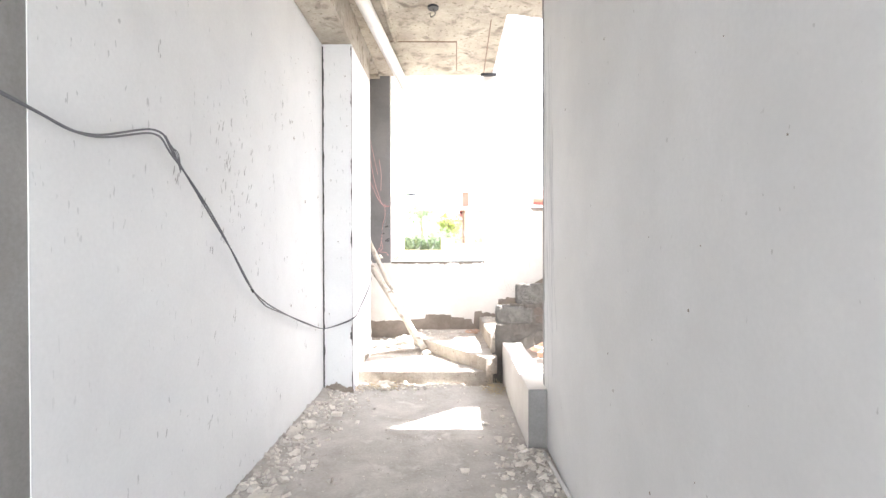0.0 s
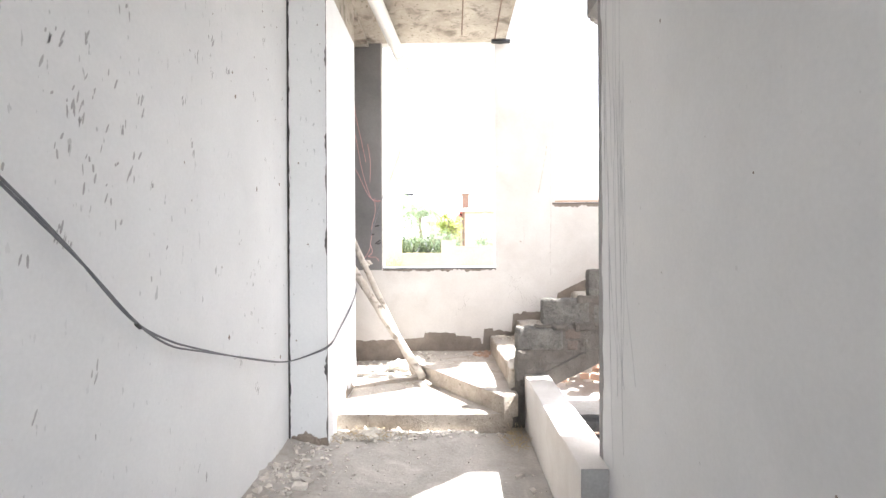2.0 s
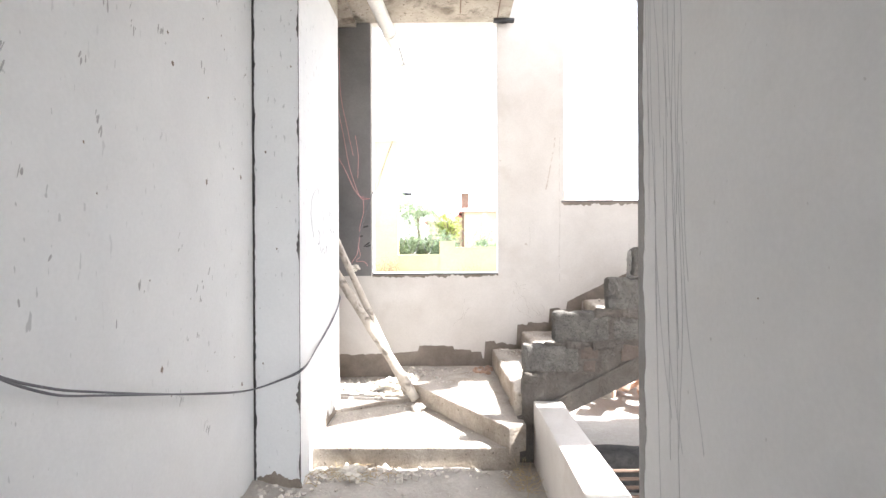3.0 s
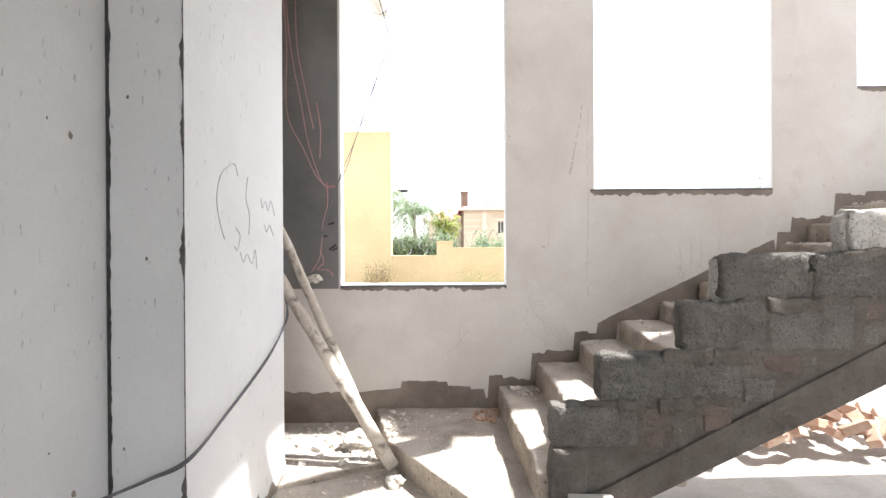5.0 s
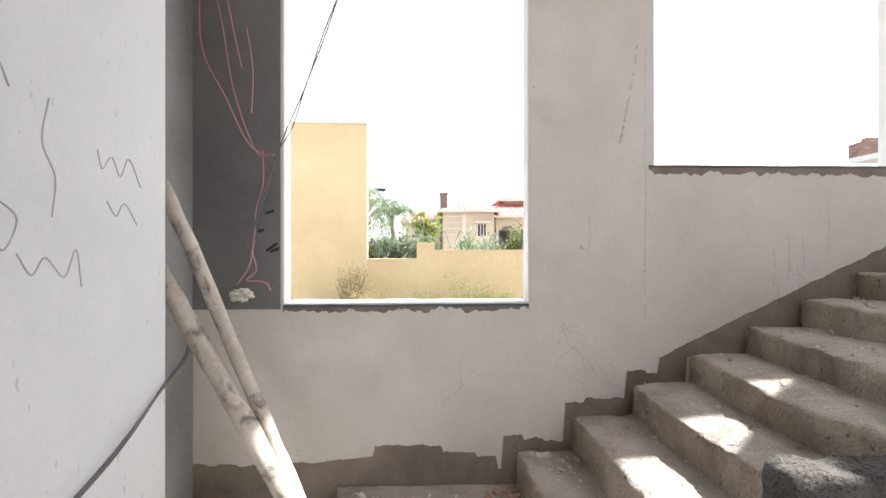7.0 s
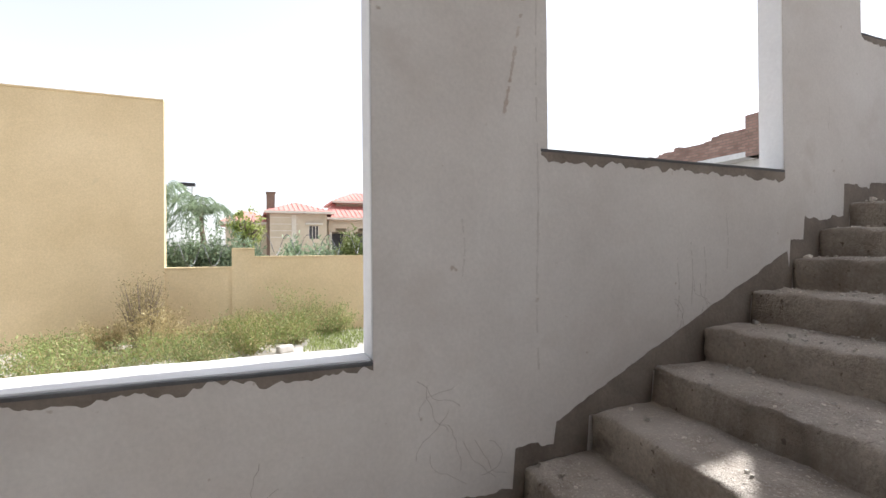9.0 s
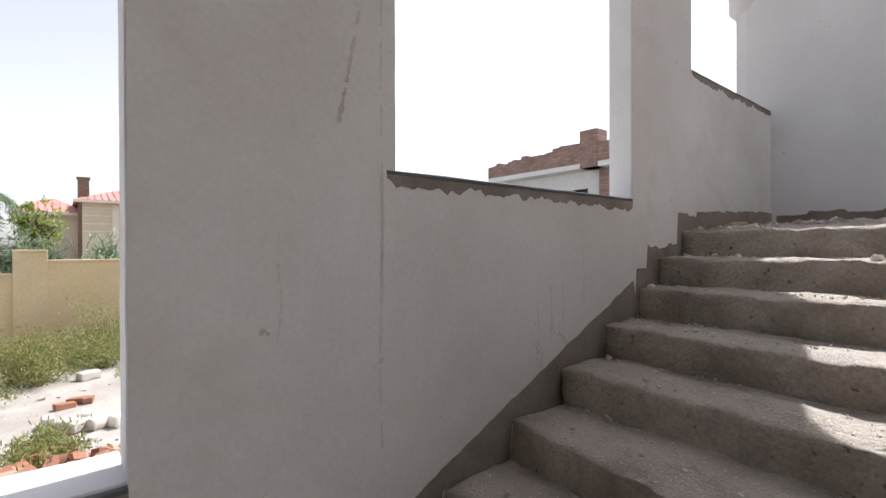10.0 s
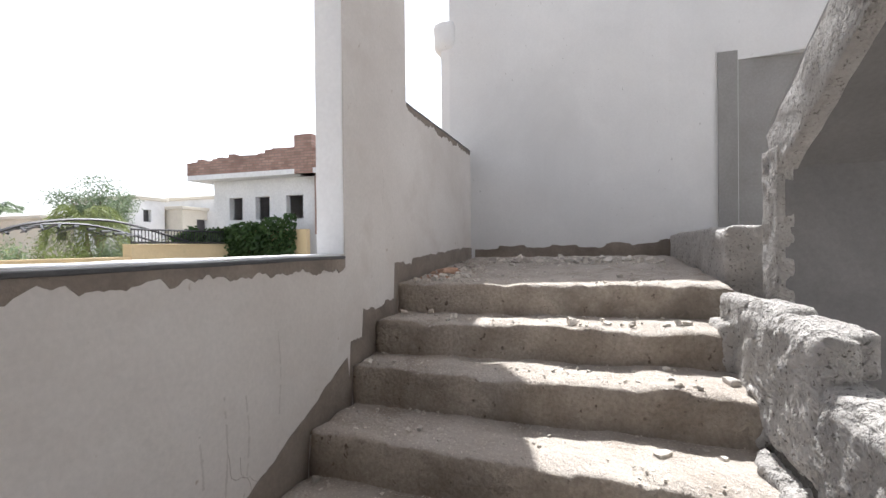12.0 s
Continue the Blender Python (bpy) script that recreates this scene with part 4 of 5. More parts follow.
litter("floor_rubble", "plaster crumbs and mortar chips scattered on the floor", [
    (900, -1.05, 3.3, 0.13, 0.85, on_floor, 0.005, 0.038), (260, -0.95, 4.6, 0.16, 0.3, on_floor, 0.004, 0.03), (420, 0.66, 3.3, 0.13, 0.33, on_floor, 0.008, 0.035),
    (320, -0.62, 5.07, 0.2, 0.05, on_floor, 0.006, 0.035), (220, -0.15, 5.10, 0.4, 0.035, on_floor, 0.004, 0.022), (1500, -0.2, 3.8, 0.6, 1.0, on_floor, 0.0015, 0.009), (60, -0.1, 3.8, 0.6, 0.9, on_floor, 0.008, 0.022)])
litter("stair_rubble", "plaster crumbs and brick chips scattered on the steps", [
    (240, -0.45, 6.35, 0.16, 0.14, on_winder, 0.006, 0.032), (150, -0.8, 6.45, 0.2, 0.2, on_winder, 0.004, 0.03), (150, -0.2, 6.6, 0.4, 0.1, on_winder, 0.003, 0.018), (700, -0.3, 6.0, 0.4, 0.45, on_winder, 0.0015, 0.010),
    (40, 0.70, 6.62, 0.08, 0.06, on_flight, 0.005, 0.028), (2200, 2.4, 6.2, 1.1, 0.4, on_flight, 0.0015, 0.008), (120, 2.6, 6.55, 0.9, 0.15, on_flight, 0.004, 0.02), (50, 2.8, 5.7, 0.5, 0.2, on_flight, 0.006, 0.022),
    (420, 4.35, 6.0, 0.16, 0.5, on_flight, 0.006, 0.032), (160, 3.6, 6.6, 0.25, 0.08, on_flight, 0.005, 0.025)])
litter("brick_chips", "reddish brick chips in the corner of the steps", [(110, 0.44, 6.62, 0.05, 0.07, on_winder, 0.006, 0.026), (26, 3.5, 6.66, 0.12, 0.05, on_flight, 0.01, 0.03)], BRICK)
for x, y, s, h in ((3.53, 6.66, 0.05, on_flight), (4.23, 6.04, 0.035, on_flight), (3.03, 5.55, 0.026, on_flight), (2.47, 5.70, 0.026, on_flight), (2.74, 5.46, 0.028, on_flight), (-0.85, 4.30, 0.05, on_floor),
                   (-1.0, 4.02, 0.06, on_floor), (-1.07, 3.85, 0.07, on_floor), (0.5, 4.46, 0.03, on_floor), (0.47, 3.84, 0.03, on_floor), (-0.72, 6.28, 0.05, on_winder), (-0.19, 5.9, 0.055, on_winder)):
    z = h(x, y)
    bm = bmesh.new()
    rough_box(bm, (-s, -s * 0.6, 0), (s, s * 0.6, s * 0.7), s * 0.2, s * 0.4, s * 0.25, 14 / s * 0.05, x * 7, Matrix.Translation((x, y, (z or 0) - 0.004)) @ Matrix.Rotation(x * 5 + y, 4, "Z"))
    red = x == 3.53
    tagged(finish("brick_fragment" if red else "plaster_chunk", bm, BRICK if red else RUBBLE, smooth=False), "broken red brick lying on the landing" if red else "broken chunk of pale plaster lying in the dust", "debris")
CLOTH = material("dirty_cloth", (0.55, 0.50, 0.43), (0.74, 0.70, 0.63), 9, 50, 0.95, 0.5)
for name, label, at, s in (("cement_sack", "crumpled dusty cement sack behind the poles", (-0.47, 6.32, 0.25), 0.11), ("paper_scrap", "white crumpled paper stuck on the pole", (-0.85, 6.66, 1.30), 0.06),
                           ("cement_sack", "torn dusty sack lying against the step", (-0.55, 5.06, 0.03), 0.10), ("paper_scrap", "crumpled white paper on the step edge", (-0.16, 5.88, 0.19), 0.045)):
    bm = bmesh.new()
    bmesh.ops.create_icosphere(bm, subdivisions=4, radius=1)
    for v in bm.verts:
        n = v.co.copy()
        f = 0.75 + 0.5 * noise.noise(n * 1.7 + Vector(at) * 5) + 0.28 * abs(noise.noise(n * 4 + Vector(at))) 
        v.co = Vector(at) + Vector((n.x * 1.1, n.y * 0.8, n.z * 0.65)) * s * f
    tagged(finish(name, bm, CLOTH, smooth=False), label, "scrap")
STRAW = material("dry_straw", (0.42, 0.32, 0.18), (0.58, 0.47, 0.30), 9, 50, 0.9, 0)
bm = bmesh.new()
for i in range(46):
    x, y = random.gauss(0.56, 0.05), random.gauss(5.02, 0.1)
    a = random.uniform(0, 6.3)
    tube(bm, [(x, y, 0.01), (x + 0.05 * math.cos(a), y + 0.05 * math.sin(a), 0.03), (x + 0.1 * math.cos(a), y + 0.1 * math.sin(a), random.uniform(0.01, 0.09))], 0.0016, 4)
for i in range(60):
    x, y = random.gauss(-0.6, 0.12), random.gauss(5.05, 0.05)
    a = random.uniform(0, 6.3)
    tube(bm, [(x, y, 0.03), (x + 0.05 * math.cos(a), y + 0.03 * math.sin(a), 0.06), (x + 0.1 * math.cos(a), y + 0.06 * math.sin(a), random.uniform(0.01, 0.07))], 0.0018, 4)
tagged(finish("dry_straw", bm, STRAW), "wisps of dry straw on the dusty floor", "straw", kind="stuff")
planks = thing("split_planks", "pale split shuttering planks lying by the wall", "planks")
for i in range(6):
    bm = bmesh.new()
    rough_box(bm, (-0.03, -0.35, 0.0), (0.03, 0.35, 0.018), 0.004, 0.08, 0.006, 9.0, i, Matrix.Translation((-1.08 + 0.05 * i, 2.62 + 0.05 * (i % 3), 0.01 + 0.018 * (i % 2))) @ Matrix.Rotation(-0.25 + 0.08 * i, 4, "Z"))
    part("plank", bm, RUBBLE, planks)

# ---- outdoors ----
bm = bmesh.new()
lim = 600.0
for x0, x1, y0, y1 in ((-lim, -1.5, -lim, lim), (0.9, lim, -lim, lim), (-1.5, 0.9, 7.0, lim), (-1.5, 0.9, -lim, -4.43)):
    bm.faces.new([bm.verts.new(p) for p in ((x0, y0, GROUND), (x1, y0, GROUND), (x1, y1, GROUND), (x0, y1, GROUND))])
EARTH = material("pale_dry_earth", (0.30, 0.27, 0.235), (0.46, 0.43, 0.39), 0.9, 30, 0.97, 0.6, patches=((0.30, 0.27, 0.21), 0.5, 0.55, 0.7), gdepth=0.02)
structure("ground", bm, EARTH, "pale dry sunlit earth around the houses", "ground")

LEAF = {}
for key, a, b in (("bright", (0.15, 0.20, 0.06), (0.31, 0.35, 0.13)), ("deep", (0.05, 0.11, 0.03), (0.11, 0.19, 0.06)), ("dry", (0.30, 0.24, 0.11), (0.46, 0.38, 0.20)), ("palm", (0.16, 0.22, 0.13), (0.30, 0.37, 0.23)), ("yellow", (0.20, 0.25, 0.06), (0.34, 0.38, 0.12))):
    LEAF[key] = material("leaf_" + key, a, b, 1.5, 20, 0.6, 0, spread=0.25)
for leaf_mat in LEAF.values():
    nt = leaf_mat.node_tree
    body = nt.nodes["Principled BSDF"]
    glow = nt.nodes.new("ShaderNodeBsdfTranslucent")
    both = nt.nodes.new("ShaderNodeMixShader")
    both.inputs[0].default_value = 0.45
    nt.links.new(body.inputs["Base Color"].links[0].from_socket, glow.inputs["Color"])
    nt.links.new(body.outputs[0], both.inputs[1])
    nt.links.new(glow.outputs[0], both.inputs[2])
    nt.links.new(both.outputs[0], nt.nodes["Material Output"].inputs["Surface"])
BARK = material("bark", (0.16, 0.12, 0.09), (0.28, 0.22, 0.17), 6, 40, 0.95, 0.6)


def leaf(bm, p, d, length, width):
    d = d.normalized()
    side = d.cross(Vector((random.uniform(-1, 1), random.uniform(-1, 1), random.uniform(-1, 1)))).normalized() * width
    bm.faces.new([bm.verts.new(q) for q in (p, p + d * length * 0.45 + side, p + d * length, p + d * length * 0.45 - side)])


def rand_dir(up=0.2):
    return Vector((random.gauss(0, 1), random.gauss(0, 1), random.gauss(up, 1))).normalized()


def shrub(name, label, x, y, z, rx, ry, h, n, leaf_l, kind, stems=9, group=""):
    t = thing(name, label, "plant", group, (0, 0, 0))
    bm = bmesh.new()
    tips = []
    for i in range(stems):
        a, r = random.uniform(0, 6.3), random.uniform(0.25, 1)
        top = Vector((x + rx * r * math.cos(a), y + ry * r * math.sin(a), z + h * (random.uniform(0.55, 1.0) if h > 1.3 else 0.25 + 0.95 * random.random() ** 1.6)))
        root = Vector((x + 0.3 * rx * r * math.cos(a), y + 0.3 * ry * r * math.sin(a), z))
        mid = root.lerp(top, 0.5) + Vector((0, 0, 0.12 * h))
        tube(bm, curve_points([root, mid, top], 4), lambda s: (0.010 if h > 1.3 else 0.004) * (1.2 - s) * (1 + h * 0.4), 4)
        tips.append((root, mid, top))
    part("stems", bm, BARK if h > 1.3 else LEAF["dry"], t)
    bm, dry = bmesh.new(), bmesh.new()
    for i in range(n):
        root, mid, top = random.choice(tips)
        s = random.random() ** 0.6
        p = root.lerp(mid, s * 2) if s < 0.5 else mid.lerp(top, s * 2 - 1)
        p = p + Vector((random.gauss(0, 0.17 * rx), random.gauss(0, 0.17 * ry), random.gauss(0, 0.09 * h)))
        if p.z > z:
            leaf(bm if h > 1.3 or i % 4 else dry, p, rand_dir(0.8), leaf_l * random.uniform(0.5, 1.5), leaf_l * 0.15)
    part("leaves", bm, LEAF[kind], t)
    if h > 1.3:
        dry.free()
    else:
        part("dry_leaves", dry, LEAF["dry"], t, "withered straw-coloured leaves")
    return t


def tree(label, x, y, h, crown_r, crown_h, n, leaf_l, kind):
    t = thing("tree", label, "tree")
    bm = bmesh.new()
    tube(bm, curve_points([(x, y, GROUND), (x + 0.1, y, h * 0.3), (x - 0.1, y + 0.1, h * 0.62)], 6), lambda s: 0.16 * (1.25 - s * 0.6), 9)
    ends = []
    for i in range(14):
        a = random.uniform(0, 6.3)
        r = crown_r * random.uniform(0.35, 1.0)
        e = Vector((x + r * math.cos(a), y + r * math.sin(a), h - crown_h * random.uniform(0.0, 0.75) * (r / crown_r) ** 0.7))
        b0 = Vector((x, y, h * random.uniform(0.4, 0.62)))
        tube(bm, curve_points([b0, b0.lerp(e, 0.5) + Vector((0, 0, 0.25)), e], 5), lambda s: 0.06 * (1.1 - s), 5)
        ends.append((b0, e))
    part("trunk", bm, BARK, t)
    bm = bmesh.new()
    for b0, e in ends:
        for c in range(5):
            cc = b0.lerp(e, random.uniform(0.55, 1.08)) + Vector((random.gauss(0, 0.3), random.gauss(0, 0.3), random.gauss(0, 0.22))) * crown_r * 0.4
            for i in range(n // 70):
                p = cc + Vector((random.gauss(0, 1), random.gauss(0, 1), random.gauss(0, 0.7))) * crown_r * 0.13
                leaf(bm, p, rand_dir(), leaf_l * random.uniform(0.6, 1.3), leaf_l * 0.25)
    part("crown", bm, LEAF[kind], t)


def palm(label, x, y, h, frond, n=16, kind="palm", droop=1.0):
    t = thing("palm_tree", label, "palm tree")
    bm = bmesh.new()
    tube(bm, [(x + 0.03 * math.sin(i), y, GROUND + (h - GROUND) * i / 12) for i in range(13)], lambda s: 0.085 * (1.15 - 0.5 * s) + 0.008 * math.sin(s * 60), 8)
    part("trunk", bm, BARK, t)
    for i in range(n):
        a = 2 * math.pi * i / n + random.uniform(-0.2, 0.2)
        up = random.uniform(0.5, 1.7) if droop == 1 else random.uniform(-0.5, 2.2)
        out = Vector((math.cos(a), math.sin(a), 0))
        c = Vector((x, y, h))
        pts = curve_points([c, c + out * frond * 0.35 + Vector((0, 0, frond * 0.36 * up)), c + out * frond * 0.72 + Vector((0, 0, frond * (0.28 * up - 0.10 * droop))), c + out * frond * 0.95 + Vector((0, 0, frond * ((0.05 if droop == 1 else 0.3) * up - 0.50 * droop)))], 7)
        bm = bmesh.new()
        tube(bm, pts, 0.010, 4)
        side = out.cross(Vector((0, 0, 1)))
        for k, p in enumerate(pts[2:]):
            for sg in (-1, 1):
                for q in range(3):
                    d = side * sg * random.uniform(0.3, 0.8) + out * random.uniform(0.2, 0.7) + Vector((0, 0, random.uniform(-1.1, -0.2)))
                    leaf(bm, p, d, frond * 0.30 * random.uniform(0.7, 1.1), 0.010)
        part("frond", bm, LEAF[kind], t)


PALE = material("pale_house_render", (0.64, 0.645, 0.65), (0.76, 0.765, 0.77), 0.7, 15, 0.9, 0.2, patches=((0.54, 0.53, 0.52), 0.8, 0.6, 0.75))

# boundary wall with steps in its top
bw = thing("boundary_wall", "yellow painted boundary wall with weather stains", "wall")
for name, x0, x1, z, t in (("tall_panel", -16, -1.52, 4.92, 0.25), ("low_panel", -1.52, -0.2, 1.30, 0.2), ("pillar", -0.2, 0.28, 1.72, 0.26), ("low_panel", 0.28, 5.6, 1.53, 0.2), ("low_panel", 5.6, 9.9, 1.80, 0.2), ("pillar", 9.9, 13.5, 2.12, 0.26)):
    bm = bmesh.new()
    box(bm, x0, x1, 16.95 - (t - 0.2) / 2, 16.95 + t, GROUND, z - 0.04)
    part(name, bm, YELLOW, bw)
    bm = bmesh.new()
    rough_box(bm, (x0, 16.93 - (t - 0.2) / 2, z - 0.04), (x1, 16.97 + t, z), 0.006, 0.6, 0.003, 2, x0)
    part("coping", bm, YELLOW, bw)
# wire coils on the wall
coil = thing("razor_wire", "coils of grey razor wire along the wall top", "wire")
for x0, x1, z in ((-1.4, -0.25, 1.30), (0.4, 5.5, 1.53)):
    bm = bmesh.new()
    n = int((x1 - x0) * 60)
    tube(bm, [(x0 + (x1 - x0) * i / n, 17.08 + 0.24 * math.cos(i * 0.22), z + 0.26 + 0.24 * math.sin(i * 0.22)) for i in range(n + 1)], 0.008, 4)
    part("coil", bm, CABLE, coil)
rail = thing("iron_railing", "dark blue iron railing on the wall top", "railing")
bm = bmesh.new()
for z in (2.16, 2.50):
    tube(bm, [(10.0, 17.05, z), (13.4, 17.05, z)], 0.03, 6)
part("rail", bm, IRON, rail)
for i in range(35):
    bm = bmesh.new()
    tube(bm, [(10.0 + i * 0.1, 17.05, 2.12), (10.0 + i * 0.1, 17.05, 2.5)], 0.012, 5)
    part("bar", bm, IRON, rail)
gate = thing("arched_gate", "large arched iron car gate behind the wall", "gate")
for k in range(10):
    bm = bmesh.new()
    tube(bm, [(7.4 + 0.55 * k * 0.6, 17.7, 2.55 - 0.05 * abs(k - 5)), (8.6 + 0.5 * k, 20.5, 2.75 - 0.06 * abs(k - 4)), (9.6 + 0.5 * k, 23.0, 2.6 - 0.05 * abs(k - 4))], 0.03, 5)
    part("bar", bm, IRON, gate)
for j in range(3):
    bm = bmesh.new()
    tube(bm, curve_points([(7.0 + j * 1.1, 17.7 + 2.4 * j, 2.0), (8.0 + j * 1.1, 17.7 + 2.4 * j, 2.55), (10.0 + j * 1.1, 17.7 + 2.4 * j, 2.72), (12.4 + j * 1.1, 17.7 + 2.4 * j, 2.2)], 8), 0.035, 5)
    part("rib", bm, IRON, gate)
for x in (7.0, 12.4):
    bm = bmesh.new()
    box(bm, x - 0.05, x + 0.05, 17.65, 17.75, GROUND, 2.05)
    part("post", bm, IRON, gate)

# bungalow
STUCCO = material("beige_stucco", (0.44, 0.37, 0.27), (0.55, 0.48, 0.37), 0.5, 12, 0.9, 0.2)
TRIM = material("cream_trim", (0.55, 0.51, 0.43), (0.63, 0.59, 0.51), 0.5, 12, 0.9, 0.2)
DARKROOM = material("dark_interior", (0.03, 0.028, 0.03), (0.07, 0.065, 0.07), 1, 10, 0.5, 0)
TILE = material("red_roof_tile", (0.46, 0.20, 0.17), (0.58, 0.28, 0.24), 0.8, 8, 0.8, 0.3)


def hip_roof(parent, x0, x1, y0, y1, z0, z1, inset, rib=0.42):
    """A hipped roof with raised tile rows on its front slope."""
    bm = bmesh.new()
    ym = (y0 + y1) / 2
    lo = [bm.verts.new(p) for p in ((x0, y0, z0), (x1, y0, z0), (x1, y1, z0), (x0, y1, z0))]
    base = [bm.verts.new((v.co.x, v.co.y, z0 - 0.18)) for v in lo]
    a, b = bm.verts.new((x0 + inset, ym, z1)), bm.verts.new((x1 - inset, ym, z1))
    for f in ((lo[0], lo[1], b, a), (lo[1], lo[2], b), (lo[2], lo[3], a, b), (lo[3], lo[0], a)):
        bm.faces.new(f)
    for i in range(4):
        bm.faces.new([base[i], base[(i + 1) % 4], lo[(i + 1) % 4], lo[i]])
    bm.faces.new(base)
    roof = part("roof", bm, TILE, parent)
    bm = bmesh.new()
    n = int((x1 - x0) / rib)
    for i in range(1, n):
        x = x0 + (x1 - x0) * i / n
        s = 1.0 if x0 + inset <= x <= x1 - inset else (x - x0) / inset if x < x0 + inset else (x1 - x) / inset
        tube(bm, [(x, y0 - 0.02, z0 + 0.03), (x, y0 + (ym - y0) * s, z0 + (z1 - z0) * s + 0.03)], 0.045, 5)
    part("tile_rows", bm, TILE, roof)
    bm = bmesh.new()
    box(bm, x0 - 0.05, x1 + 0.05, y0 - 0.12, y0 - 0.02, z0 - 0.22, z0 - 0.02)
    part("fascia", bm, TRIM, roof)


house = thing("bungalow", "beige bungalow with red tiled hip roofs", "house")
bm = bmesh.new()
panel_wall(bm, [1.7, 5.05, 5.95, 6.7], [GROUND, 2.9, 4.1, 5.2], [(5.05, 5.95, 2.9, 4.1)], lambda u, z, d: (u, 50 + d, z), 0.3)
for x in (1.7, 6.45):
    box(bm, x, x + 0.25, 50.3, 58, GROUND, 5.2)
part("wall", bm, STUCCO, house)
for z in (3.0, 3.6, 4.2, 4.8):
    bm = bmesh.new()
    box(bm, 1.72, 4.1, 49.97, 50.0, z, z + 0.06)
    part("groove_band", bm, TRIM, house)
bm = bmesh.new()
box(bm, 3.55, 3.95, 49.95, 49.998, GROUND, 5.1)
part("pilaster", bm, TRIM, house)
win = tagged(new("window"), "")
win.parent = house
bm = bmesh.new()
box(bm, 5.07, 5.93, 50.1, 50.14, 2.92, 4.08)
part("pane", bm, DARKROOM, win)
bm = bmesh.new()
for x in (5.05, 5.35, 5.65, 5.9):
    box(bm, x, x + 0.05, 50.02, 50.09, 2.9, 4.1)
part("frame", bm, TRIM, win)
bm = bmesh.new()
box(bm, 4.75, 6.3, 49.6, 50.0, 4.2, 4.35)
part("canopy", bm, TRIM, house)
hip_roof(house, 1.2, 7.3, 49.4, 58.5, 5.4, 6.6, 2.9)
bm = bmesh.new()
box(bm, 1.45, 2.15, 50.4, 51.1, GROUND, 7.0)
box(bm, 1.38, 2.22, 50.33, 51.17, 7.0, 7.15)
part("chimney", bm, RUST, house, "dark brick chimney")
bm = bmesh.new()
panel_wall(bm, [-2.0, -0.6, 0.3, 1.68], [GROUND, 2.6, 3.8, 4.4], [(-0.6, 0.3, 2.6, 3.8)], lambda u, z, d: (u, 52 + d, z), 0.3)
box(bm, -2.0, 1.68, 52.6, 53, GROUND, 4.4)
part("wall", bm, STUCCO, house)
hip_roof(house, -2.6, 2.2, 51.4, 58, 4.5, 5.7, 2.0)
bm = bmesh.new()
arch = []
us = [6.98]
for i in range(4):
    x = 7.3 + i * 2.15
    us += [x, x + 0.35, x + 1.35, x + 1.7]
    arch += [(x, x + 1.7, 1.2, 3.6), (x + 0.35, x + 1.35, 3.6, 3.95)]
us += [16.2]
panel_wall(bm, us, [GROUND, 1.2, 3.6, 3.95, 4.8], arch, lambda u, z, d: (u, 51 + d, z), 0.3)
part("verandah_wall", bm, STUCCO, house)
for i in range(5):
    bm = bmesh.new()
    x = 7.12 + i * 2.15
    tube(bm, [(x, 50.9, 1.1), (x, 50.9, 3.6)], lambda s: 0.16 - 0.03 * s, 10)
    part("column", bm, TRIM, house)
bm = bmesh.new()
box(bm, 6.98, 16.2, 53, 53.2, GROUND, 4.8)
part("back_wall", bm, STUCCO, house)
for x in (7.6, 9.9, 12.1, 14.3):
    bm = bmesh.new()
    box(bm, x, x + 1.1, 52.9, 52.98, 1.0, 3.5)
    part("door", bm, DARKROOM, house)
hip_roof(house, 6.6, 17, 50.2, 58, 4.95, 6.55, 1.2)
bm = bmesh.new()
box(bm, 8.2, 17, 53.5, 58, 4.9, 6.7)
part("upper_wall", bm, STUCCO, house)
hip_roof(house, 7.6, 17.6, 52.6, 59, 6.8, 8.0, 2.6)
bm = bmesh.new()
panel_wall(bm, [17.9, 20.2, 21.3, 23.6], [GROUND, 1.6, 3.0, 4.1], [(20.2, 21.3, 1.6, 3.0)], lambda u, z, d: (u, 50.0 + d, z), 0.3)
box(bm, 23.3, 23.6, 50.3, 58, GROUND, 4.1)
box(bm, 17.9, 23.3, 57.7, 58, GROUND, 4.1)
part("wall", bm, STUCCO, house)
hip_roof(house, 17.4, 24.1, 49.4, 58.5, 4.25, 5.75, 1.2)

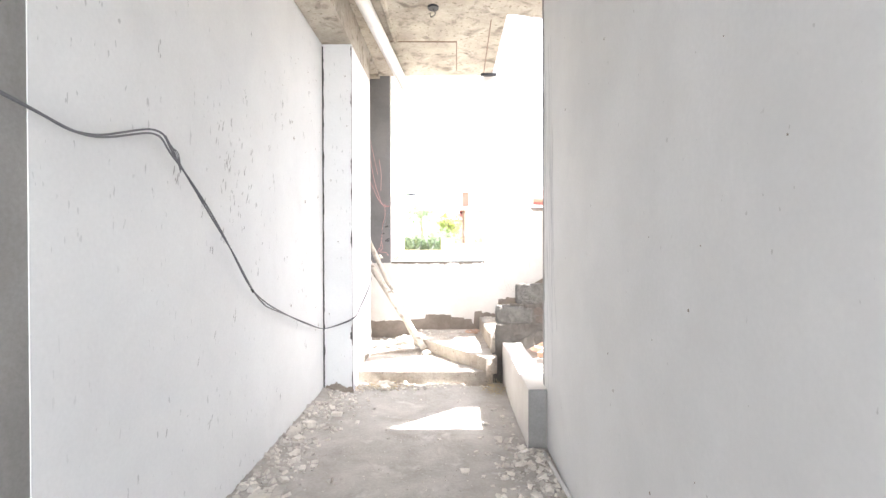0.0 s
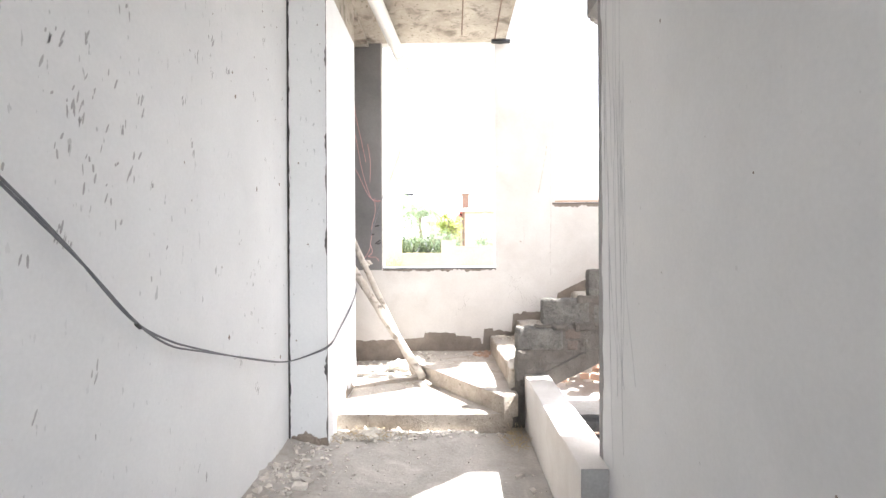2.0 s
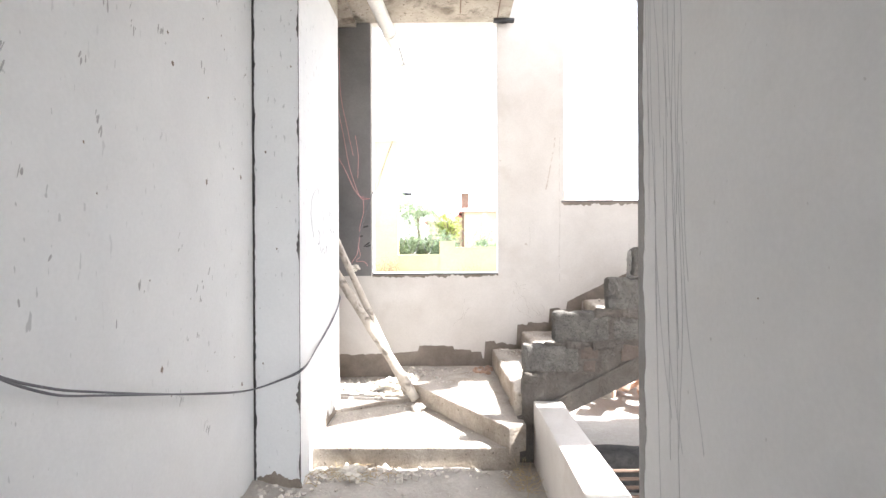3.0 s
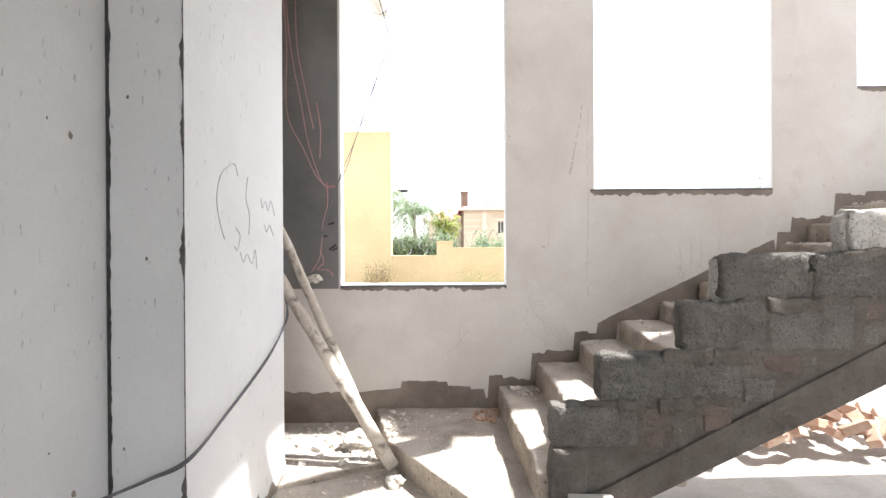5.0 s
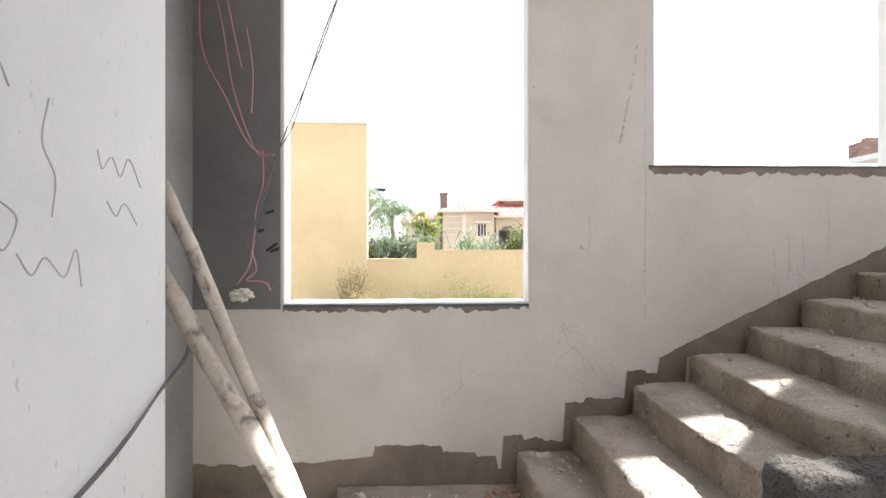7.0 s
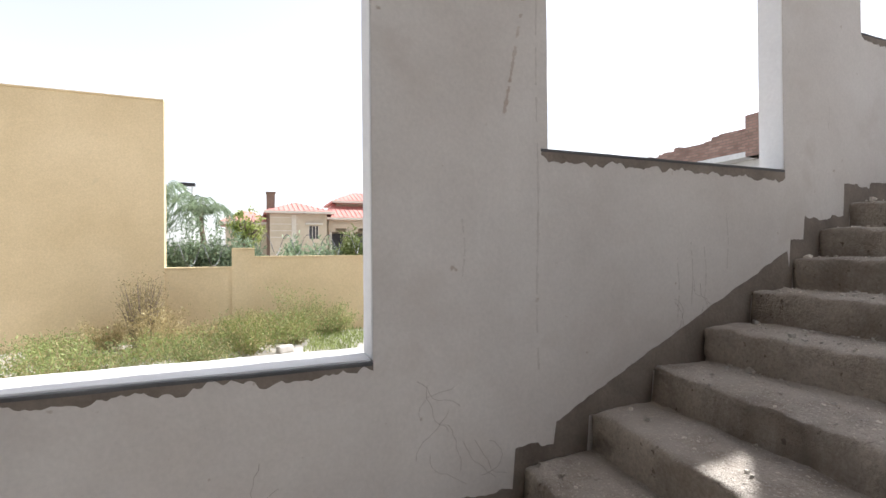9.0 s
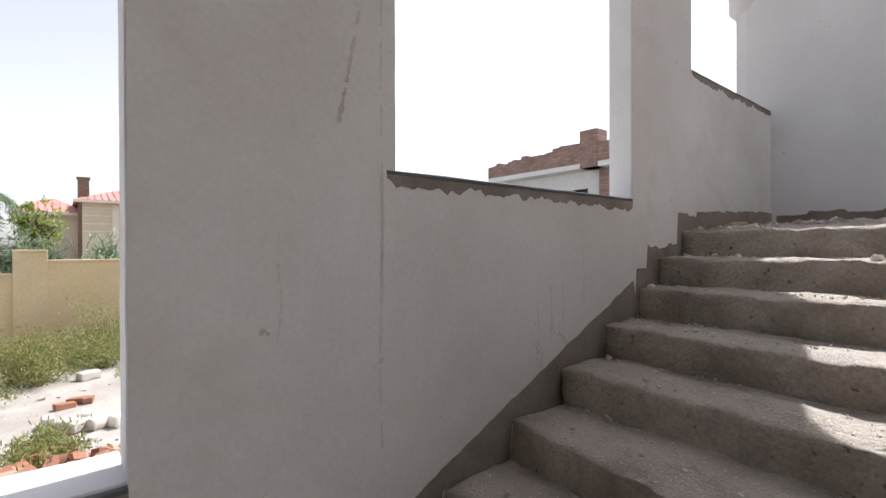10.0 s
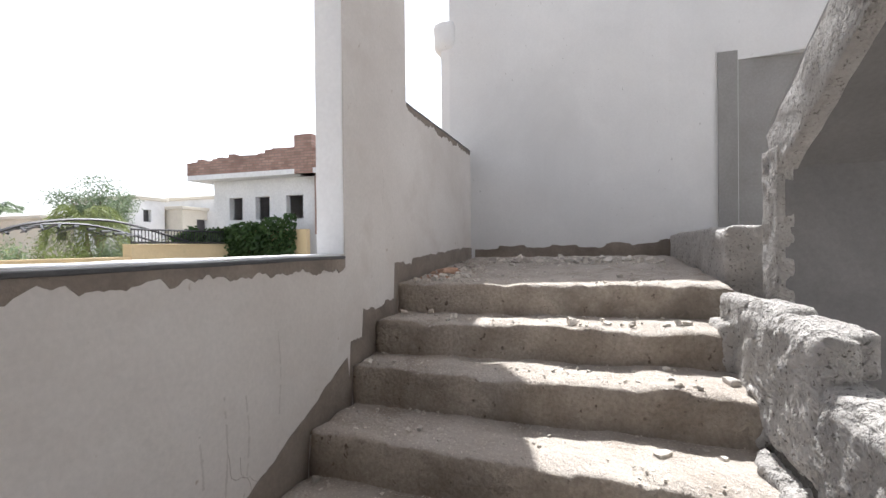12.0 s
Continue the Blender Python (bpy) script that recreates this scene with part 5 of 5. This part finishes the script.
# neighbour house with a raw brick parapet
def brick_material(name):
    m = bpy.data.materials.new(name)
    m.use_nodes = True
    nt = m.node_tree
    b = nt.nodes["Principled BSDF"]
    co = nt.nodes.new("ShaderNodeTexCoord").outputs["Object"]
    sp = nt.nodes.new("ShaderNodeSeparateXYZ")
    mp = nt.nodes.new("ShaderNodeCombineXYZ")
    nt.links.new(co, sp.inputs[0])
    nt.links.new(sp.outputs["Y"], mp.inputs["X"])
    nt.links.new(sp.outputs["Z"], mp.inputs["Y"])
    br = nt.nodes.new("ShaderNodeTexBrick")
    br.inputs["Scale"].default_value = 1.0
    br.inputs["Brick Width"].default_value = 0.24
    br.inputs["Row Height"].default_value = 0.085
    br.inputs["Mortar Size"].default_value = 0.012
    br.inputs["Color1"].default_value = (0.25, 0.15, 0.125, 1)
    br.inputs["Color2"].default_value = (0.35, 0.23, 0.19, 1)
    br.inputs["Mortar"].default_value = (0.22, 0.17, 0.14, 1)
    nt.links.new(mp.outputs[0], br.inputs["Vector"])
    col = mixc(nt, 0.8, br.outputs["Color"], ramp(nt, tex_noise(nt, co, 2.0), [(0.3, (0.7,)), (0.7, (1.2,))]), "MULTIPLY")
    nt.links.new(col, b.inputs["Base Color"])
    b.inputs["Roughness"].default_value = 0.95
    return m


RAW_BRICK = brick_material("raw_brickwork")
nh = thing("unfinished_house", "pale rendered house with a raw brick parapet", "house")
bm = bmesh.new()
panel_wall(bm, [8.0, 14.72, 15.36, 16.0, 16.56, 17.08, 17.62, 18.25], [GROUND, 2.92, 3.68, 4.25], [(14.72, 15.36, 2.92, 3.68), (16.0, 16.56, 2.92, 3.68), (17.08, 17.62, 2.92, 3.68)], lambda u, z, d: (14.05 + d, u, z), 0.23)
part("wall", bm, PALE, nh)
for x0, x1, y0, y1 in ((14.284, 22, 18.02, 18.25), (14.284, 22, 8.0, 8.23), (17.4, 17.6, 8.234, 18.016)):
    bm = bmesh.new()
    box(bm, x0, x1, y0, y1, GROUND, 4.25)
    part("wall", bm, PALE, nh)
bm = bmesh.new()
box(bm, 13.5, 22, 8.0, 18.85, 4.26, 4.42)
part("roof_slab", bm, PALE, nh)
top = [(8.0, 5.0), (14.3, 5.02), (15.2, 5.05), (16.0, 4.95), (16.9, 4.97), (17.6, 4.86), (18.2, 4.88), (18.85, 4.82)]
for (a, z), (b2, z2) in zip(top, top[1:]):
    for k in range(3):
        u0, u1 = a + (b2 - a) * k / 3, a + (b2 - a) * (k + 1) / 3
        bm = bmesh.new()
        box(bm, 13.5, 13.73, u0, u1 - 0.001, 4.42, z + (z2 - z) * k / 3 + random.choice((0, 0.06, 0.0)))
        part("parapet_section", bm, RAW_BRICK, nh, "raw red brick parapet")
bm = bmesh.new()
box(bm, 13.46, 14.04, 14.0, 14.62, 4.26, 5.45)
box(bm, 13.9, 14.04, 13.7, 14.2, 2.4, 4.25)
part("brick_pillar", bm, RAW_BRICK, nh, "raw brick pillar")
# creeper on the wall in front
creep = thing("creeper", "dense dark green creeper over a garden wall", "creeper")
bm = bmesh.new()
box(bm, 13.42, 13.62, 14.2, 19.2, GROUND, 2.55)
part("garden_wall", bm, YELLOW, creep, "yellow garden wall")
bm = bmesh.new()
for i in range(9000):
    y = random.uniform(14.5, 19.1)
    edge = 3.0 - 0.12 * (y - 14.5) + 0.25 * noise.noise((y * 1.6, 3, 1))
    low = 0.8 + 0.45 * max(0, y - 15.6) + 0.3 * noise.noise((y * 2, 8, 1))
    z = random.uniform(min(low, 2.3), edge)
    p = Vector((13.4 - abs(random.gauss(0, 0.13)), y, z))
    leaf(bm, p, Vector((-0.6, random.gauss(0, 0.7), random.gauss(-0.6, 0.6))), random.uniform(0.09, 0.17), 0.05)
part("leaves", bm, LEAF["deep"], creep)

# far pale houses
for n, (x, y, w, d, h) in enumerate(((28.0, 40.5, 2.6, 6, 5.6), (31.8, 39.5, 4.5, 7, 5.0), (34.0, 37.5, 4, 7, 6.0), (26.8, 47.5, 3.4, 6, 4.3))):
    fh = thing("far_house", "pale flat-roofed house beyond the trees", "house")
    bm = bmesh.new()
    wx = [x - w / 2, x - w * 0.2, x + w * 0.05, x + w * 0.2, x + w / 2]
    panel_wall(bm, wx, [GROUND, h - 1.6, h - 0.7, h], [(wx[1], wx[2], h - 1.6, h - 0.7)], lambda u, z, dd: (u, y - d / 2 + dd, z), 0.25)
    box(bm, x - w / 2, x - w / 2 + 0.25, y - d / 2 + 0.25, y + d / 2, GROUND, h)
    box(bm, x + w / 2 - 0.25, x + w / 2, y - d / 2 + 0.25, y + d / 2, GROUND, h)
    part("wall", bm, TRIM if n % 2 else PALE, fh)
    bm = bmesh.new()
    rough_box(bm, (x - w / 2 - 0.2, y - d / 2 - 0.2, h), (x + w / 2 + 0.2, y + d / 2, h + 0.25), 0.03, 1.5, 0.01, 1, n)
    part("roof", bm, TRIM, fh)
    bm = bmesh.new()
    box(bm, wx[1], wx[2], y - d / 2 + 0.3, y - d / 2 + 0.34, h - 1.6, h - 0.7)
    part("window", bm, DARKROOM, fh)
lp = thing("street_lamp", "tall grey street lamp pole above the garden", "street lamp")
bm = bmesh.new()
tube(bm, [(-1.7, 24.0, GROUND), (-1.7, 24.0, 4.0)], 0.05, 8)
part("pole", bm, PALE, lp)
bm = bmesh.new()
rough_box(bm, (-2.1, 23.9, 3.98), (-1.62, 24.15, 4.10), 0.03, 0.3, 0.005, 3, 2)
part("head", bm, IRON, lp)

# plants behind and before the boundary wall
palm("slender palm with drooping fronds behind the wall", -1.05, 20.0, 2.75, 0.95, 15)
palm("feathery palm partly hidden by the tall wall", -2.35, 21.0, 3.0, 1.2, 16)
palm("small fan palm beside the red-roofed house", 11.6, 27.3, 3.5, 0.8, 13, "palm", 0.2)
palm("short fan palm beside the red-roofed house", 12.5, 26.8, 3.3, 0.8, 13, "palm", 0.2)
palm("bright bushy palm by the far garden", 12.5, 22.1, 2.75, 1.3, 26, "bright")
tree("small yellow-green tree above the boundary wall", 0.05, 19.6, 2.65, 0.5, 0.9, 2000, 0.09, "yellow")
tree("broad leafy tree beyond the garden", 14.0, 23.5, 4.3, 1.45, 1.5, 9000, 0.09, "palm")
for i in range(9):
    x = -1.3 + i * 0.85 + random.uniform(-0.2, 0.2)
    shrub("garden_shrub", "green garden shrub behind the boundary wall", x, 18.4 + random.uniform(-0.5, 0.9), GROUND, 0.7, 0.5, 2.05 + random.uniform(-0.15, 0.3), 8000, 0.13, random.choice(("bright", "bright", "palm", "palm")), 12, "garden shrubs")
for i in range(12):
    shrub("garden_shrub", "green garden shrub behind the boundary wall", 7.0 + i * 0.7, 19.5 + i * 0.25, GROUND, 0.9, 0.7, 2.5 + random.uniform(-0.25, 0.25), 4000, 0.11, random.choice(("bright", "palm", "bright")), 12, "garden shrubs")
for x, y, rx, h, kind in ((-1.8, 16.2, 0.42, 1.2, "dry"), (-3.0, 15.6, 0.6, 0.4, "yellow"), (-2.6, 14.2, 0.9, 0.5, "bright"), (-1.2, 14.9, 0.9, 0.5, "bright"), (-0.2, 15.2, 0.8, 0.45, "bright"), (-1.7, 13.4, 0.8, 0.6, "bright"),
                          (-2.9, 12.9, 0.9, 0.45, "bright"), (0.7, 16.0, 0.7, 0.5, "yellow"), (1.2, 16.4, 0.7, 0.75, "bright"), (2.0, 16.5, 0.6, 0.6, "bright"), (-0.9, 16.3, 0.7, 0.4, "dry"), (0.1, 16.5, 0.6, 0.4, "yellow"), (-4.4, 13.8, 1.1, 0.45, "bright"),
                          (-2.5, 16.5, 0.45, 0.4, "dry"), (3.3, 16.5, 0.5, 0.3, "deep"), (-2.0, 12.2, 0.6, 0.45, "bright"), (-0.6, 13.9, 0.6, 0.4, "bright"), (0.35, 11.65, 0.35, 0.12, "yellow"), (1.0, 15.6, 0.6, 0.55, "bright"), (0.2, 14.9, 0.6, 0.6, "yellow"), (-1.5, 15.8, 0.5, 0.9, "dry")):
    shrub("weed_clump", "dry straw-coloured weeds before the yellow wall" if kind == "dry" else "fresh green weeds growing before the yellow wall", x, y, GROUND, rx, 0.6, h * random.uniform(0.8, 1.5), 3000, 0.055, kind, 46, "weeds")
bm = bmesh.new()
for i in range(26000):
    x = random.uniform(-5, 5)
    y = random.uniform(13.2, 16.9)
    if noise.noise((x * 0.8, y * 0.8, 5)) < (-0.05 if x > 0.8 else 0.15) or y < 14.6 - 0.1 * x:
        continue
    p = Vector((x, y, GROUND))
    leaf(bm, p, Vector((random.gauss(0, 0.35), random.gauss(0, 0.35), 1)), random.uniform(0.05, 0.16), 0.008)
tagged(finish("grass", bm, LEAF["bright"]), "patches of fresh green grass by the wall", "grass", kind="stuff")
# rubble path outside the window
bm = bmesh.new()
for i in range(1900):
    x, y = random.uniform(-3.5, 5), random.uniform(7.4, 14.5)
    s = 0.008 + 0.06 * random.random() ** 7
    crumb(bm, (x, y, GROUND + s * 0.2), s, 0.7)
tagged(finish("yard_stones", bm, RUBBLE), "stones and crumbs scattered over the yard", "rubble", kind="stuff")


def brick_mesh():
    bm = bmesh.new()
    rough_box(bm, (-0.11, -0.053, -0.036), (0.11, 0.053, 0.036), 0.006, 0.3, 0.003, 9, 4)
    me = bpy.data.meshes.new("brick")
    bmesh.ops.recalc_face_normals(bm, faces=bm.faces)
    bm.to_mesh(me)
    bm.free()
    me.materials.append(BRICK)
    return me


BRICK_ME = brick_mesh()
heap = thing("brick_heap", "heap of loose pale red bricks in the sun", "bricks")
for i in range(290):
    x, y = random.uniform(1.0, 4.2), random.uniform(7.12, 9.2)
    top = 0.45 * (1 - ((x - 2.7) / 2.0) ** 2) * (1 - ((y - 8.1) / 1.5) ** 2)
    o = new("brick", BRICK_ME)
    o.parent = heap
    o.matrix_local = pose(x, y, GROUND + 0.04 + max(0, top) * random.uniform(0.55, 1.0), random.uniform(-35, 35), random.uniform(-35, 35), random.uniform(0, 360))
RED_BRICK = material("red_brick", (0.30, 0.13, 0.075), (0.42, 0.21, 0.13), 6.0, 60, 0.93, 0.6, spread=0.22)
RED_ME = BRICK_ME.copy()
RED_ME.materials.clear()
RED_ME.materials.append(RED_BRICK)
yard = thing("yard_bricks", "row of loose red bricks lying in the dusty yard", "bricks")
random.seed(21)
for n in range(42):
    x = -0.5 + 1.7 * random.random()
    y = 11.12 + random.gauss(0, 0.13)
    o = new("brick", RED_ME if n % 5 else BRICK_ME)
    o.parent = yard
    o.matrix_local = pose(x, y, GROUND + 0.037 + 0.05 * (n % 2), random.uniform(-18, 18), random.uniform(-18, 18), random.uniform(0, 360))
for x, y in ((0.63, 13.47), (0.75, 13.42), (0.5, 13.3)):
    o = new("brick", RED_ME)
    o.parent = yard
    o.matrix_local = pose(x, y, GROUND + 0.037, 0, 5, random.uniform(0, 360))
for x, y, w in ((0.56, 12.28, 0.13), (0.78, 12.24, 0.10), (0.98, 12.2, 0.12), (0.80, 14.8, 0.14), (0.35, 12.6, 0.06), (0.7, 12.55, 0.05)):
    bm = bmesh.new()
    rough_box(bm, (-w, -0.09, 0), (w, 0.09, 0.13), 0.02, 0.05, 0.015, 9.0, x * 9, Matrix.Translation((x, y, GROUND)) @ Matrix.Rotation(y * 3, 4, "Z"))
    tagged(finish("concrete_lump", bm, RUBBLE, smooth=True), "broken pale concrete block lying in the yard", "debris")
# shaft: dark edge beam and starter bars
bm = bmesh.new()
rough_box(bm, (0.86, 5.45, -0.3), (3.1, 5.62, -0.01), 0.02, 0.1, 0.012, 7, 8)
structure("trim_shaft_beam", bm, BLACK, "dark concrete beam in the shaft", "beam", True)
bars = thing("steel_bars", "rusty steel bars laid across the shaft", "steel bars")
for i in range(5):
    bm = bmesh.new()
    tube(bm, [(0.86, 4.72 + i * 0.11, 0.0), (3.05, 4.75 + i * 0.11, 0.01)], 0.011, 6)
    part("bar", bm, RUST, bars)
